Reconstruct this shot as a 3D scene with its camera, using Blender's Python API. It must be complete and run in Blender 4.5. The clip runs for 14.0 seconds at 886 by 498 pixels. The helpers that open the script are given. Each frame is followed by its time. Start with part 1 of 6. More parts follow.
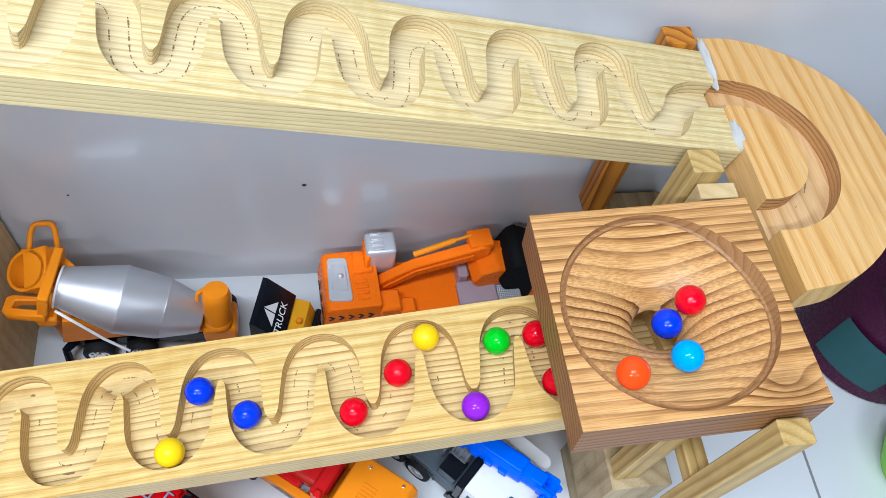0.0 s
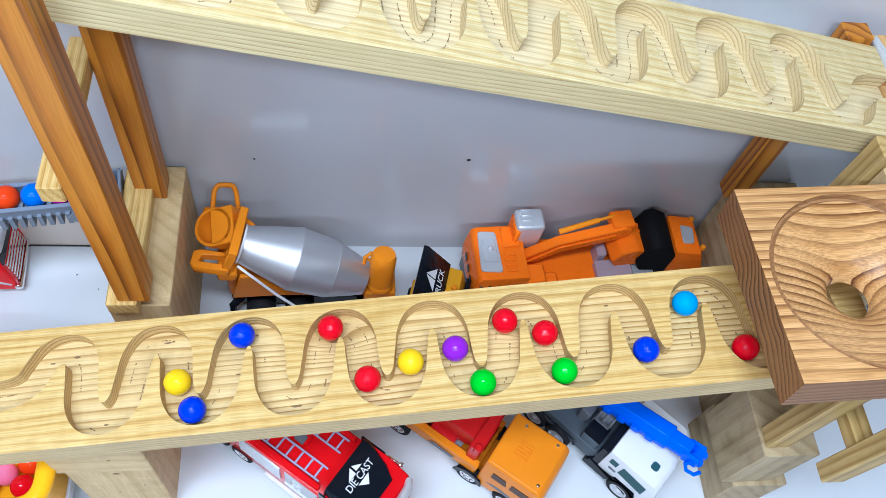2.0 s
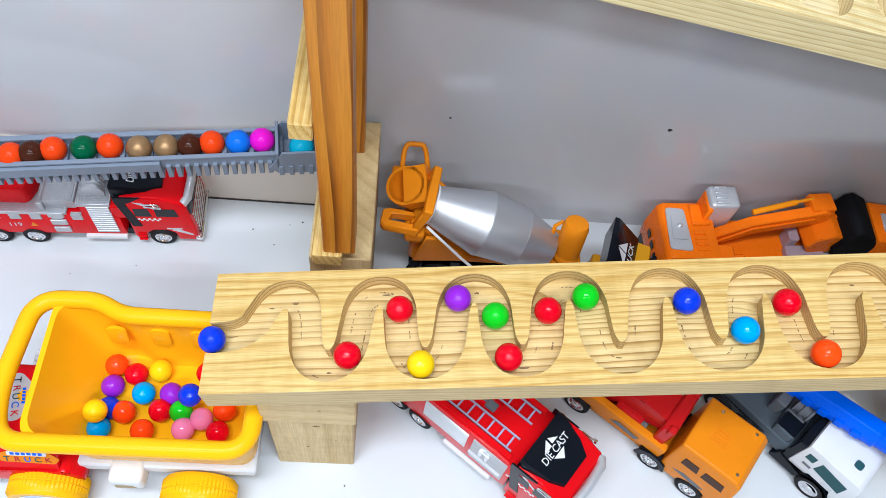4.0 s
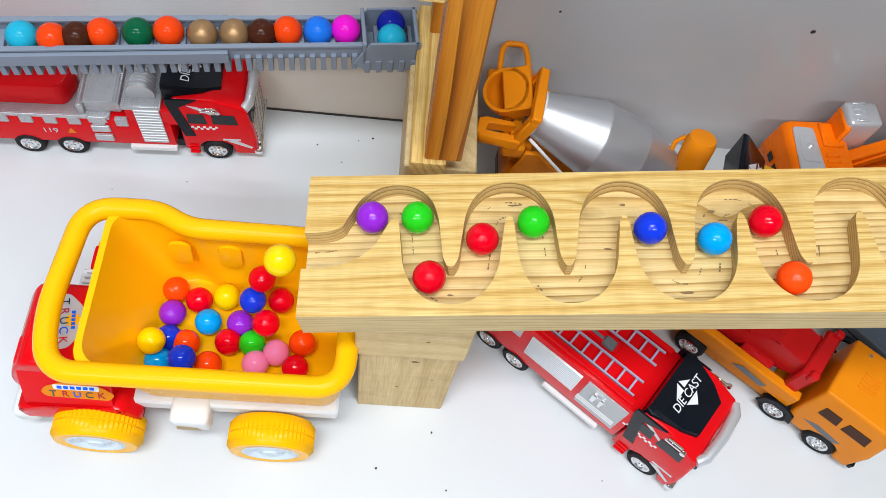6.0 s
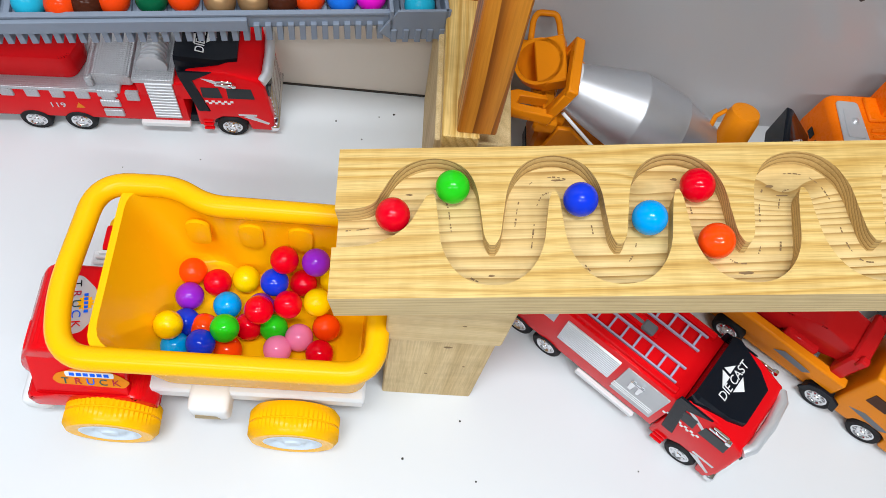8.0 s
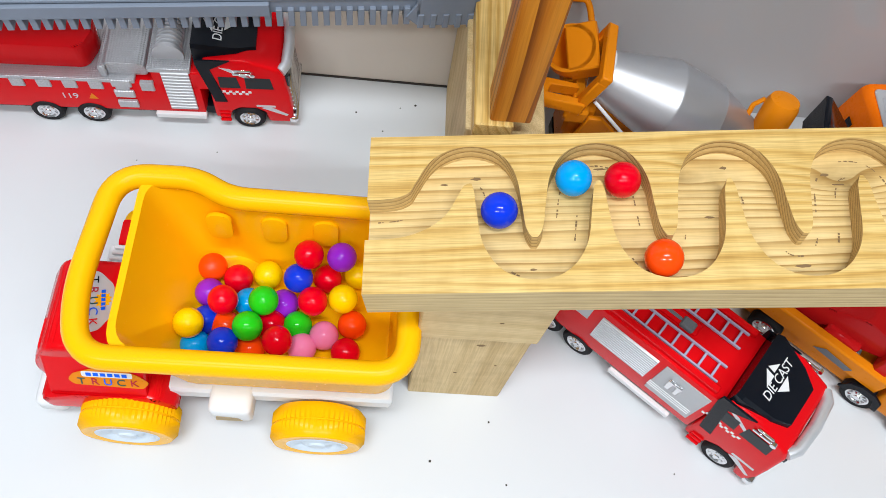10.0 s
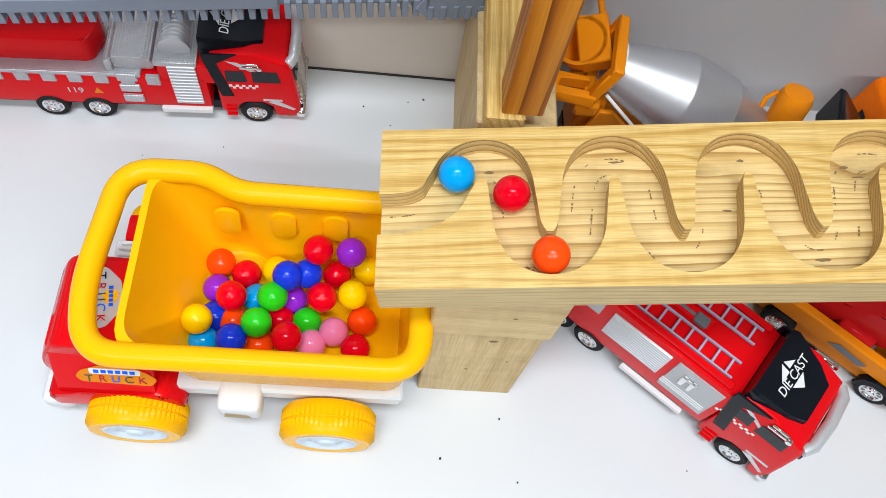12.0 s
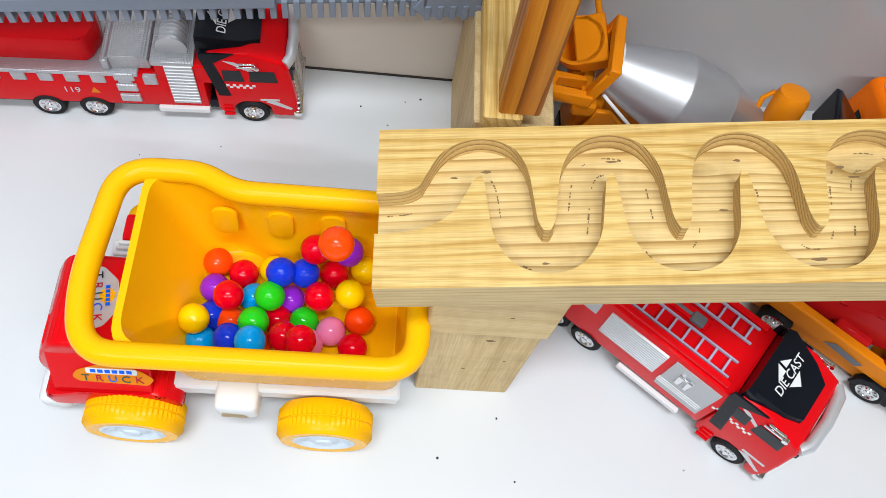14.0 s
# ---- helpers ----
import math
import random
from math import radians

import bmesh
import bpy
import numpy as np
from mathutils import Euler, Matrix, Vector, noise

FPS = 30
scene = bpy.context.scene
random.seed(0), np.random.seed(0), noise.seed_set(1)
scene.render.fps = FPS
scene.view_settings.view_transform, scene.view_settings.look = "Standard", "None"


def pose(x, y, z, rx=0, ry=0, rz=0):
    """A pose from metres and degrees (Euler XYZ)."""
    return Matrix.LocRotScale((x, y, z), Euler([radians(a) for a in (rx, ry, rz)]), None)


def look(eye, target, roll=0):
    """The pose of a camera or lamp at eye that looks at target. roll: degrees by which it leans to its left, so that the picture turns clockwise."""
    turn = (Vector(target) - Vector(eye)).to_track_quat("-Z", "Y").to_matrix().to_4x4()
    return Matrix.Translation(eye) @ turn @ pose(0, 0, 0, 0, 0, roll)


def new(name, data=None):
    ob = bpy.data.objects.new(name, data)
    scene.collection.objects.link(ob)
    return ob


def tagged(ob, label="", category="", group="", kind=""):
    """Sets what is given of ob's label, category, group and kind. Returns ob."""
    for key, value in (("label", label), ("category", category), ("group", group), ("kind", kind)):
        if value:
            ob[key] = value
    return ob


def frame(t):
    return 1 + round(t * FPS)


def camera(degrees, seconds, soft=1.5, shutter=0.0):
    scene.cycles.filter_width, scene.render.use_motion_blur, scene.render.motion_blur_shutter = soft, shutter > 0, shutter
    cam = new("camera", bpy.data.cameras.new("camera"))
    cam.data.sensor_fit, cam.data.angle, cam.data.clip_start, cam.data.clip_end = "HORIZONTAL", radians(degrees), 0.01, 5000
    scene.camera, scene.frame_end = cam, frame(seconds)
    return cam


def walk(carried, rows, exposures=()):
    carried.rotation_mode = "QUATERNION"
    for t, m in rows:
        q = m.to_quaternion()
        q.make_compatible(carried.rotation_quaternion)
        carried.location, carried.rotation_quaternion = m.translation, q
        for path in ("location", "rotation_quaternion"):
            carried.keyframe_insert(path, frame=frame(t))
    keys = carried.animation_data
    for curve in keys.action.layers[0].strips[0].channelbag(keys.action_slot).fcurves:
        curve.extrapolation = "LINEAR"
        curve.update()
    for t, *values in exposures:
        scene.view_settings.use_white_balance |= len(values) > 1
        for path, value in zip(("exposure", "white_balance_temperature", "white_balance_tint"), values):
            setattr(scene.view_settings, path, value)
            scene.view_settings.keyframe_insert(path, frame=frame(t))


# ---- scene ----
cam = camera(58.9, 14.0, soft=0.5)
PATH = [
    (0, (0.262, 0.38, 1.119), (0.617, 1.375, -0.579), 14.6),
    (0.5, (0.199, 0.366, 1.119), (0.557, 1.357, -0.581), 15.2),
    (1, (0.139, 0.356, 1.12), (0.494, 1.342, -0.584), 15.6),
    (1.5, (0.104, 0.356, 1.125), (0.442, 1.347, -0.579), 15.6),
    (2, (0.062, 0.334, 1.129), (0.369, 1.334, -0.576), 15.1),
    (2.5, (0.021, 0.32, 1.119), (0.279, 1.325, -0.591), 13.9),
    (3, (-0.026, 0.316, 1.101), (0.199, 1.319, -0.615), 13.2),
    (3.5, (-0.063, 0.313, 1.084), (0.12, 1.319, -0.635), 11.8),
    (4, (-0.107, 0.325, 1.058), (0.042, 1.317, -0.672), 11.1),
    (6.5, (-0.226, 0.35, 0.879), (-0.061, 1.231, -0.909), 14.0),
    (7, (-0.231, 0.355, 0.871), (-0.075, 1.225, -0.923), 13.5),
    (7.5, (-0.234, 0.355, 0.865), (-0.083, 1.226, -0.929), 13.3),
    (8, (-0.243, 0.358, 0.856), (-0.079, 1.227, -0.937), 14.0),
    (10.5, (-0.269, 0.369, 0.817), (-0.113, 1.234, -0.98), 13.4),
    (11, (-0.27, 0.371, 0.813), (-0.116, 1.23, -0.986), 13.3),
    (11.5, (-0.272, 0.37, 0.811), (-0.116, 1.231, -0.987), 13.4),
    (12, (-0.275, 0.369, 0.813), (-0.119, 1.228, -0.987), 13.4),
    (12.5, (-0.275, 0.369, 0.814), (-0.12, 1.228, -0.986), 13.3),
    (13, (-0.275, 0.367, 0.813), (-0.118, 1.231, -0.984), 13.4),
    (13.5, (-0.276, 0.368, 0.814), (-0.115, 1.229, -0.985), 13.7),
    (14, (-0.275, 0.368, 0.813), (-0.112, 1.228, -0.985), 13.8),
]
walk(cam, [(t, look(eye, target, roll)) for t, eye, target, roll in PATH],
     exposures=[(0.0, 0.55, 5750, 10), (2.0, 0.48, 5350, 10), (4.0, 0.46, 5950, 10), (6.5, 0.36, 6450, 10), (14.0, 0.34, 6450, 10)])

# ---- light ----
world = bpy.data.worlds.new("room_air")
scene.world = world
world.use_nodes = True
world.node_tree.nodes["Background"].inputs[0].default_value = (0.9, 0.95, 1.0, 1)
world.node_tree.nodes["Background"].inputs[1].default_value = 0.4


def area_lamp(name, x, y, z, sx, sy, watts, tint):
    data = bpy.data.lights.new(name, "AREA")
    data.shape, data.size, data.size_y, data.energy, data.color = "RECTANGLE", sx, sy, watts, tint
    ob = new(name, data)
    ob.matrix_basis = pose(x, y, z)
    return ob


# all lamps are out of view, their places and watts chosen for the light
area_lamp("tube_light", 0.5, -0.8, 2.36, 1.2, 0.12, 22, (0.93, 0.97, 1.0))
area_lamp("tube_light", -0.3, 0.16, 2.36, 1.2, 0.3, 30, (0.91, 0.96, 1.0))
# third lamp added as fill, to soften the shadows
area_lamp("tube_light", -1.2, -0.9, 2.36, 1.2, 0.12, 24, (0.91, 0.96, 1.0))


# ---- materials ----
def node_mat(name):
    m = bpy.data.materials.new(name)
    m.use_nodes = True
    return m, m.node_tree.nodes, m.node_tree.links, m.node_tree.nodes["Principled BSDF"]


def ramp(nodes, stops):
    r = nodes.new("ShaderNodeValToRGB")
    while len(r.color_ramp.elements) < len(stops):
        r.color_ramp.elements.new(0.5)
    for e, (p, c) in zip(r.color_ramp.elements, stops):
        e.position, e.color = p, (*c, 1)
    return r


def mix_rgb(nodes, links, fac, a, b, mode="MIX"):
    m = nodes.new("ShaderNodeMix")
    m.data_type, m.blend_type = "RGBA", mode
    for sock, v in ((m.inputs[0], fac), (m.inputs[6], a), (m.inputs[7], b)):
        if hasattr(v, "links"):
            links.new(v, sock)
        elif isinstance(v, tuple):
            sock.default_value = (*v, 1)
        else:
            sock.default_value = v
    return m.outputs[2]


def noise_node(nodes, links, coord, scale, detail=3.0, stretch=(1, 1, 1), turn=(0, 0, 0)):
    mp = nodes.new("ShaderNodeMapping")
    mp.inputs["Scale"].default_value = stretch
    mp.inputs["Rotation"].default_value = [radians(a) for a in turn]
    links.new(coord, mp.inputs["Vector"])
    n = nodes.new("ShaderNodeTexNoise")
    n.inputs["Scale"].default_value, n.inputs["Detail"].default_value = scale, detail
    links.new(mp.outputs[0], n.inputs["Vector"])
    return n


def plastic(name, color, rough=0.25, wear=0.12, coat=0.0, metal=0.0):
    m, nodes, links, b = node_mat(name)
    tc = nodes.new("ShaderNodeTexCoord").outputs["Object"]
    n = noise_node(nodes, links, tc, 35, 4)
    dark = tuple(c * (1 - wear) for c in color)
    links.new(mix_rgb(nodes, links, n.outputs[0], dark, tuple(color)), b.inputs["Base Color"])
    fine = noise_node(nodes, links, tc, 220, 3)
    mr = nodes.new("ShaderNodeMapRange")
    mr.inputs[3].default_value, mr.inputs[4].default_value = max(0.03, rough - 0.06), rough + 0.1
    links.new(fine.outputs[0], mr.inputs[0])
    links.new(mr.outputs[0], b.inputs["Roughness"])
    bump = nodes.new("ShaderNodeBump")
    bump.inputs["Strength"].default_value, bump.inputs["Distance"].default_value = 0.06, 0.001
    links.new(fine.outputs[0], bump.inputs["Height"])
    links.new(bump.outputs[0], b.inputs["Normal"])
    b.inputs["Metallic"].default_value = metal
    b.inputs["Specular IOR Level"].default_value = 0.11
    b.inputs["Coat Weight"].default_value = coat
    return m


def wood(name, light, mid, dark, period=0.005, tilt=40.0, rough=0.5, warp=1.0, wavy=1.6, strength=0.8, fine=0.35, knots=(), thin=0.72, soft=False, figure=0.0, dirt=0.0, vary=0.45):
    """Grain that runs along the local x axis, in sharp late-wood lines; it bends round the knots."""
    m, nodes, links, b = node_mat(name)
    tc = nodes.new("ShaderNodeTexCoord").outputs["Object"]
    pos, tints = tc, []
    for kx, ky, size in knots:
        off = nodes.new("ShaderNodeVectorMath")
        off.operation = "SUBTRACT"
        off.inputs[1].default_value = (kx, ky, 0)
        links.new(pos, off.inputs[0])
        sc = nodes.new("ShaderNodeVectorMath")
        sc.operation = "MULTIPLY"
        sc.inputs[1].default_value = (1 / (size * 1.9), 1 / size, 0)
        links.new(off.outputs[0], sc.inputs[0])
        far = nodes.new("ShaderNodeVectorMath")
        far.operation = "DOT_PRODUCT"
        links.new(sc.outputs[0], far.inputs[0])
        links.new(sc.outputs[0], far.inputs[1])
        fall = nodes.new("ShaderNodeMath")
        fall.operation = "MULTIPLY_ADD"
        fall.inputs[1].default_value, fall.inputs[2].default_value = 1.0, 1.0
        links.new(far.outputs["Value"], fall.inputs[0])
        core = nodes.new("ShaderNodeMapRange")
        core.inputs[1].default_value, core.inputs[2].default_value = 1.6, 0.0
        core.inputs[3].default_value, core.inputs[4].default_value = 0.0, 0.75
        links.new(far.outputs["Value"], core.inputs[0])
        tints.append(core.outputs[0])
        inv = nodes.new("ShaderNodeMath")
        inv.operation = "DIVIDE"
        inv.inputs[0].default_value = size * 1.5
        links.new(fall.outputs[0], inv.inputs[1])
        push = nodes.new("ShaderNodeCombineXYZ")
        links.new(inv.outputs[0], push.inputs[1])
        add = nodes.new("ShaderNodeVectorMath")
        links.new(pos, add.inputs[0])
        links.new(push.outputs[0], add.inputs[1])
        pos = add.outputs[0]
    mp = nodes.new("ShaderNodeMapping")
    mp.inputs["Scale"].default_value = (0.09, 1, 1)
    links.new(pos, mp.inputs["Vector"])
    big = nodes.new("ShaderNodeTexNoise")
    big.inputs["Scale"].default_value, big.inputs["Detail"].default_value = 16.0, 1.5
    links.new(mp.outputs[0], big.inputs["Vector"])
    shift = nodes.new("ShaderNodeVectorMath")
    shift.operation = "MULTIPLY_ADD"
    shift.inputs[1].default_value = (0.0, 0.03 * warp, 0.03 * warp)
    links.new(big.outputs["Color"], shift.inputs[0])
    links.new(mp.outputs[0], shift.inputs[2])
    lean = nodes.new("ShaderNodeVectorRotate")
    lean.rotation_type = "X_AXIS"
    lean.inputs["Angle"].default_value = radians(tilt)
    links.new(shift.outputs[0], lean.inputs["Vector"])
    rings = nodes.new("ShaderNodeTexWave")
    rings.wave_type, rings.bands_direction, rings.wave_profile = "BANDS", "Y", "SAW"
    rings.inputs["Scale"].default_value = 0.314 / period
    rings.inputs["Distortion"].default_value, rings.inputs["Detail"].default_value = wavy, 3.0
    rings.inputs["Detail Scale"].default_value = 0.5
    links.new(lean.outputs[0], rings.inputs["Vector"])
    r = ramp(nodes, [(0.0, light), (thin * 0.5, light), (thin, mid), (0.9, dark), (0.965, dark), (1.0, light)])
    if soft:
        for e, (p, c) in zip(r.color_ramp.elements, [(0.0, light), (0.3, light), (0.55, mid), (0.78, dark), (0.9, mid), (1.0, light)]):
            e.position, e.color = p, (*c, 1)
    links.new(rings.outputs["Fac"], r.inputs[0])
    cloud = noise_node(nodes, links, tc, 12, 3, (0.3, 1.6, 1.6))
    tone = ramp(nodes, [(0.32, light), (0.68, mid)])
    links.new(cloud.outputs[0], tone.inputs[0])
    patch = noise_node(nodes, links, tc, 22, 2, (0.25, 1, 1))
    much = nodes.new("ShaderNodeMapRange")
    much.inputs[1].default_value, much.inputs[2].default_value = 0.3, 0.65
    much.inputs[3].default_value, much.inputs[4].default_value = strength * vary, strength
    links.new(patch.outputs[0], much.inputs[0])
    col = mix_rgb(nodes, links, much.outputs[0], tone.outputs[0], r.outputs[0])
    fibre = noise_node(nodes, links, tc, 800, 3, (0.03, 1, 1))
    fr = ramp(nodes, [(0.38, (0.58, 0.51, 0.42)), (0.6, (1, 1, 1))])
    links.new(fibre.outputs[0], fr.inputs[0])
    col = mix_rgb(nodes, links, fine, col, mix_rgb(nodes, links, 1.0, col, fr.outputs[0], "MULTIPLY"))
    for k in tints:
        swirl = noise_node(nodes, links, tc, 140, 3, (0.5, 1, 1))
        part_of = nodes.new("ShaderNodeMath")
        part_of.operation, part_of.use_clamp = "MULTIPLY", True
        links.new(k, part_of.inputs[0])
        links.new(swirl.outputs[0], part_of.inputs[1])
        col = mix_rgb(nodes, links, part_of.outputs[0], col, tuple(c * 0.55 for c in dark))
    if figure:
        curl = noise_node(nodes, links, tc, 55, 3, (1.3, 0.35, 0.35))
        cr = ramp(nodes, [(0.35, (0.80, 0.74, 0.62)), (0.62, (1, 1, 1))])
        links.new(curl.outputs[0], cr.inputs[0])
        col = mix_rgb(nodes, links, figure, col, mix_rgb(nodes, links, 1.0, col, cr.outputs[0], "MULTIPLY"))
    if dirt:
        soil = noise_node(nodes, links, tc, 26, 5)
        sr = ramp(nodes, [(0.5, (1, 1, 1)), (0.72, (0.62, 0.58, 0.52))])
        links.new(soil.outputs[0], sr.inputs[0])
        col = mix_rgb(nodes, links, dirt, col, mix_rgb(nodes, links, 1.0, col, sr.outputs[0], "MULTIPLY"))
    links.new(col, b.inputs["Base Color"])
    b.inputs["Roughness"].default_value = rough
    b.inputs["Specular IOR Level"].default_value = 0.3
    bump = nodes.new("ShaderNodeBump")
    bump.inputs["Strength"].default_value, bump.inputs["Distance"].default_value = 0.25, 0.0006
    links.new(mix_rgb(nodes, links, 0.5, fibre.outputs[0], rings.outputs["Fac"]), bump.inputs["Height"])
    links.new(bump.outputs[0], b.inputs["Normal"])
    return m


LOW_KNOTS = ((0.36, -0.036, 0.013), (0.245, -0.03, 0.006), (0.56, -0.05, 0.006))
PINE = wood("pale_pine", (0.805, 0.587, 0.234), (0.702, 0.457, 0.138), (0.487, 0.264, 0.050), 0.0078, warp=1.8, wavy=1.0, rough=0.42, strength=0.72, fine=0.5, knots=LOW_KNOTS, soft=True, figure=0.36, dirt=0.15)
PINE_CUT = wood("routed_pine", (0.786, 0.596, 0.284), (0.674, 0.463, 0.175), (0.374, 0.207, 0.050), 0.0063, warp=1.2, wavy=1.0, rough=0.5, strength=1.0, knots=LOW_KNOTS, thin=0.68, vary=0.45, figure=0.3, dirt=0.35)
# grain lines of the groove walls, plus the walls' shade as darker colour
PINE_WALL_SHADED = wood("shaded_routed_pine_wall", (0.711, 0.510, 0.221), (0.571, 0.374, 0.138), (0.262, 0.145, 0.046), 0.0046, tilt=75, rough=0.55, strength=0.95, dirt=0.3)
# outer edges of the low board, colour lowered for faces turned from overhead light
PINE_EDGE_SHADED = wood("pine_edge", (0.618, 0.471, 0.239), (0.524, 0.374, 0.166), (0.374, 0.240, 0.092), 0.0048, tilt=70, wavy=0.8, rough=0.5, strength=0.7, dirt=0.3)
PINE_UP = wood("bleached_pine", (0.789, 0.661, 0.358), (0.716, 0.549, 0.239), (0.569, 0.382, 0.124), 0.0065, warp=1.2, wavy=1.0, rough=0.42, strength=0.85, fine=0.5, soft=True, figure=0.4)
PINE_UPCUT = wood("bleached_routed_pine", (0.780, 0.661, 0.395), (0.689, 0.540, 0.276), (0.431, 0.279, 0.110), 0.0052, wavy=1.0, rough=0.5, strength=0.55, soft=True, dirt=0.2)
PINE_UPEDGE = wood("bleached_pine_edge", (0.734, 0.624, 0.349), (0.643, 0.503, 0.239), (0.459, 0.325, 0.138), 0.0045, tilt=70, wavy=0.8, rough=0.5, strength=0.8)
PINE_UPWALL = wood("bleached_routed_wall", (0.771, 0.642, 0.367), (0.661, 0.513, 0.258), (0.386, 0.251, 0.101), 0.0048, tilt=70, rough=0.55, strength=0.8)
TIMBER = wood("old_timber", (0.52, 0.41, 0.24), (0.43, 0.32, 0.17), (0.29, 0.20, 0.10), 0.017, warp=0.5, wavy=0.4, rough=0.6, strength=0.5, soft=True, dirt=0.7)
SAWN = wood("pale_sawn_timber", (0.752, 0.580, 0.312), (0.661, 0.476, 0.228), (0.479, 0.325, 0.132), 0.016, warp=0.5, wavy=0.4, rough=0.6, strength=0.38, soft=True, figure=0.3, dirt=0.35)
HONEY = wood("honey_pine", (0.60, 0.42, 0.16), (0.49, 0.32, 0.10), (0.32, 0.18, 0.045), 0.010, warp=0.9, wavy=0.8, rough=0.5, strength=0.8, soft=True, dirt=0.4)
STAINED = wood("orange_stained_wood", (0.60, 0.235, 0.022), (0.47, 0.15, 0.010), (0.17, 0.042, 0.004), 0.0125, warp=1.3, wavy=0.7, rough=0.36, strength=0.95, thin=0.6, fine=0.3)
CEDAR = wood("striped_hardwood", (0.74, 0.42, 0.16), (0.54, 0.265, 0.078), (0.15, 0.046, 0.011), 0.0095, tilt=24, warp=0.7, wavy=0.3, rough=0.36, strength=1.0, thin=0.6, fine=0.7, vary=0.25, dirt=0.35,
             knots=((0.075, -0.085, 0.016),))
# same hardwood, darkened to paint the shade in the funnel's rim groove
CEDAR_RING_SHADED = wood("shaded_ring_hardwood", (0.42, 0.22, 0.09), (0.34, 0.165, 0.06), (0.20, 0.09, 0.03), 0.006, tilt=28, warp=2.0, wavy=0.9, rough=0.45, strength=0.6)
# side grain of the funnel block, with the sides' shade put into its colour
CEDAR_SIDE_SHADED = wood("shaded_hardwood_side", (0.32, 0.145, 0.048), (0.17, 0.066, 0.02), (0.055, 0.018, 0.006), 0.0075, tilt=70, wavy=0.9, rough=0.45, strength=1.0)
BEECH = wood("warm_pine", (0.792, 0.496, 0.197), (0.720, 0.392, 0.115), (0.576, 0.270, 0.057), 0.016, tilt=15, warp=1.8, wavy=0.8, rough=0.42, strength=0.8, soft=True)
BEECH_CUT = wood("warm_routed_pine", (0.756, 0.496, 0.246), (0.666, 0.392, 0.156), (0.450, 0.226, 0.074), 0.016, tilt=15, warp=1.6, wavy=0.8, rough=0.48, strength=0.8, soft=True, dirt=0.3)
# darker copy of the turn's pine: shade inside the groove is painted in
BEECH_WALL_SHADED = wood("shaded_warm_routed_wall", (0.540, 0.296, 0.115), (0.414, 0.200, 0.070), (0.198, 0.078, 0.025), 0.0046, tilt=80, rough=0.5, strength=0.95)
END = wood("end_grain", (0.80, 0.62, 0.34), (0.64, 0.44, 0.19), (0.40, 0.23, 0.07), 0.0045, tilt=10, rough=0.65, strength=1.0)


def surface(name, color, rough, spots=(0.9, 0.9, 0.9), scale=3.0, bump_d=0.0004):
    m, nodes, links, b = node_mat(name)
    tc = nodes.new("ShaderNodeTexCoord").outputs["Object"]
    big = noise_node(nodes, links, tc, scale, 4)
    links.new(mix_rgb(nodes, links, big.outputs[0], tuple(c * s for c, s in zip(color, spots)), color), b.inputs["Base Color"])
    fine = noise_node(nodes, links, tc, 60, 4)
    mr = nodes.new("ShaderNodeMapRange")
    mr.inputs[3].default_value, mr.inputs[4].default_value = rough * 0.8, rough * 1.3
    links.new(fine.outputs[0], mr.inputs[0])
    links.new(mr.outputs[0], b.inputs["Roughness"])
    bump = nodes.new("ShaderNodeBump")
    bump.inputs["Strength"].default_value, bump.inputs["Distance"].default_value = 0.15, bump_d
    links.new(big.outputs[0], bump.inputs["Height"])
    links.new(bump.outputs[0], b.inputs["Normal"])
    return m


TILE = surface("white_glazed_tile", (0.675, 0.695, 0.71), 0.42, (0.96, 0.965, 0.97), 4)
PANEL = surface("white_glossy_panel", (0.60, 0.605, 0.62), 0.14, (0.96, 0.955, 0.96), 3)
# grey of the unseen walls and ceiling, set by how much fill they bounce
BOUNCE_GREY = surface("grey_bounce_surface", (0.34, 0.34, 0.34), 0.8, (0.95, 0.95, 0.95), 2)
BEIGE = surface("glossy_beige_panel", (0.66, 0.60, 0.53), 0.18, (0.95, 0.94, 0.93), 3)
GROUT = surface("grey_grout", (0.25, 0.25, 0.25), 0.8, (0.8, 0.8, 0.8), 40)
DARK = surface("dark_gap", (0.04, 0.035, 0.03), 0.8)
BURN = surface("burnt_tool_mark", (0.22, 0.135, 0.06), 0.8)
GLUE = plastic("dried_white_glue", (0.62, 0.62, 0.6), 0.35, 0.3)
BLACK = plastic("black_plastic", (0.007, 0.009, 0.014), 0.14)
RUBBER = plastic("black_rubber", (0.02, 0.02, 0.022), 0.6)
RED = plastic("red_paint", (0.75, 0.004, 0.008), 0.1)
REDM = plastic("magenta_red_plastic", (0.5, 0.02, 0.05), 0.3)
ORANGE = plastic("orange_plastic", (1.0, 0.19, 0.003), 0.26)
OCHRE = plastic("ochre_plastic", (0.80, 0.245, 0.006), 0.28)
YELLOW = plastic("yellow_plastic", (1.0, 0.50, 0.002), 0.22, 0.04)
SILVER = plastic("silver_paint", (0.66, 0.67, 0.70), 0.32, 0.08, metal=0.5)
STEEL = plastic("dull_silver_panel", (0.52, 0.53, 0.55), 0.34, 0.12, metal=0.4)
CHROME = plastic("chrome", (0.8, 0.81, 0.83), 0.12, 0.05, metal=1.0)
GREY = plastic("grey_plastic", (0.16, 0.17, 0.19), 0.35)
MIDGREY = plastic("slate_plastic", (0.23, 0.27, 0.34), 0.35)
WHITE = plastic("white_plastic", (0.8, 0.81, 0.82), 0.3)
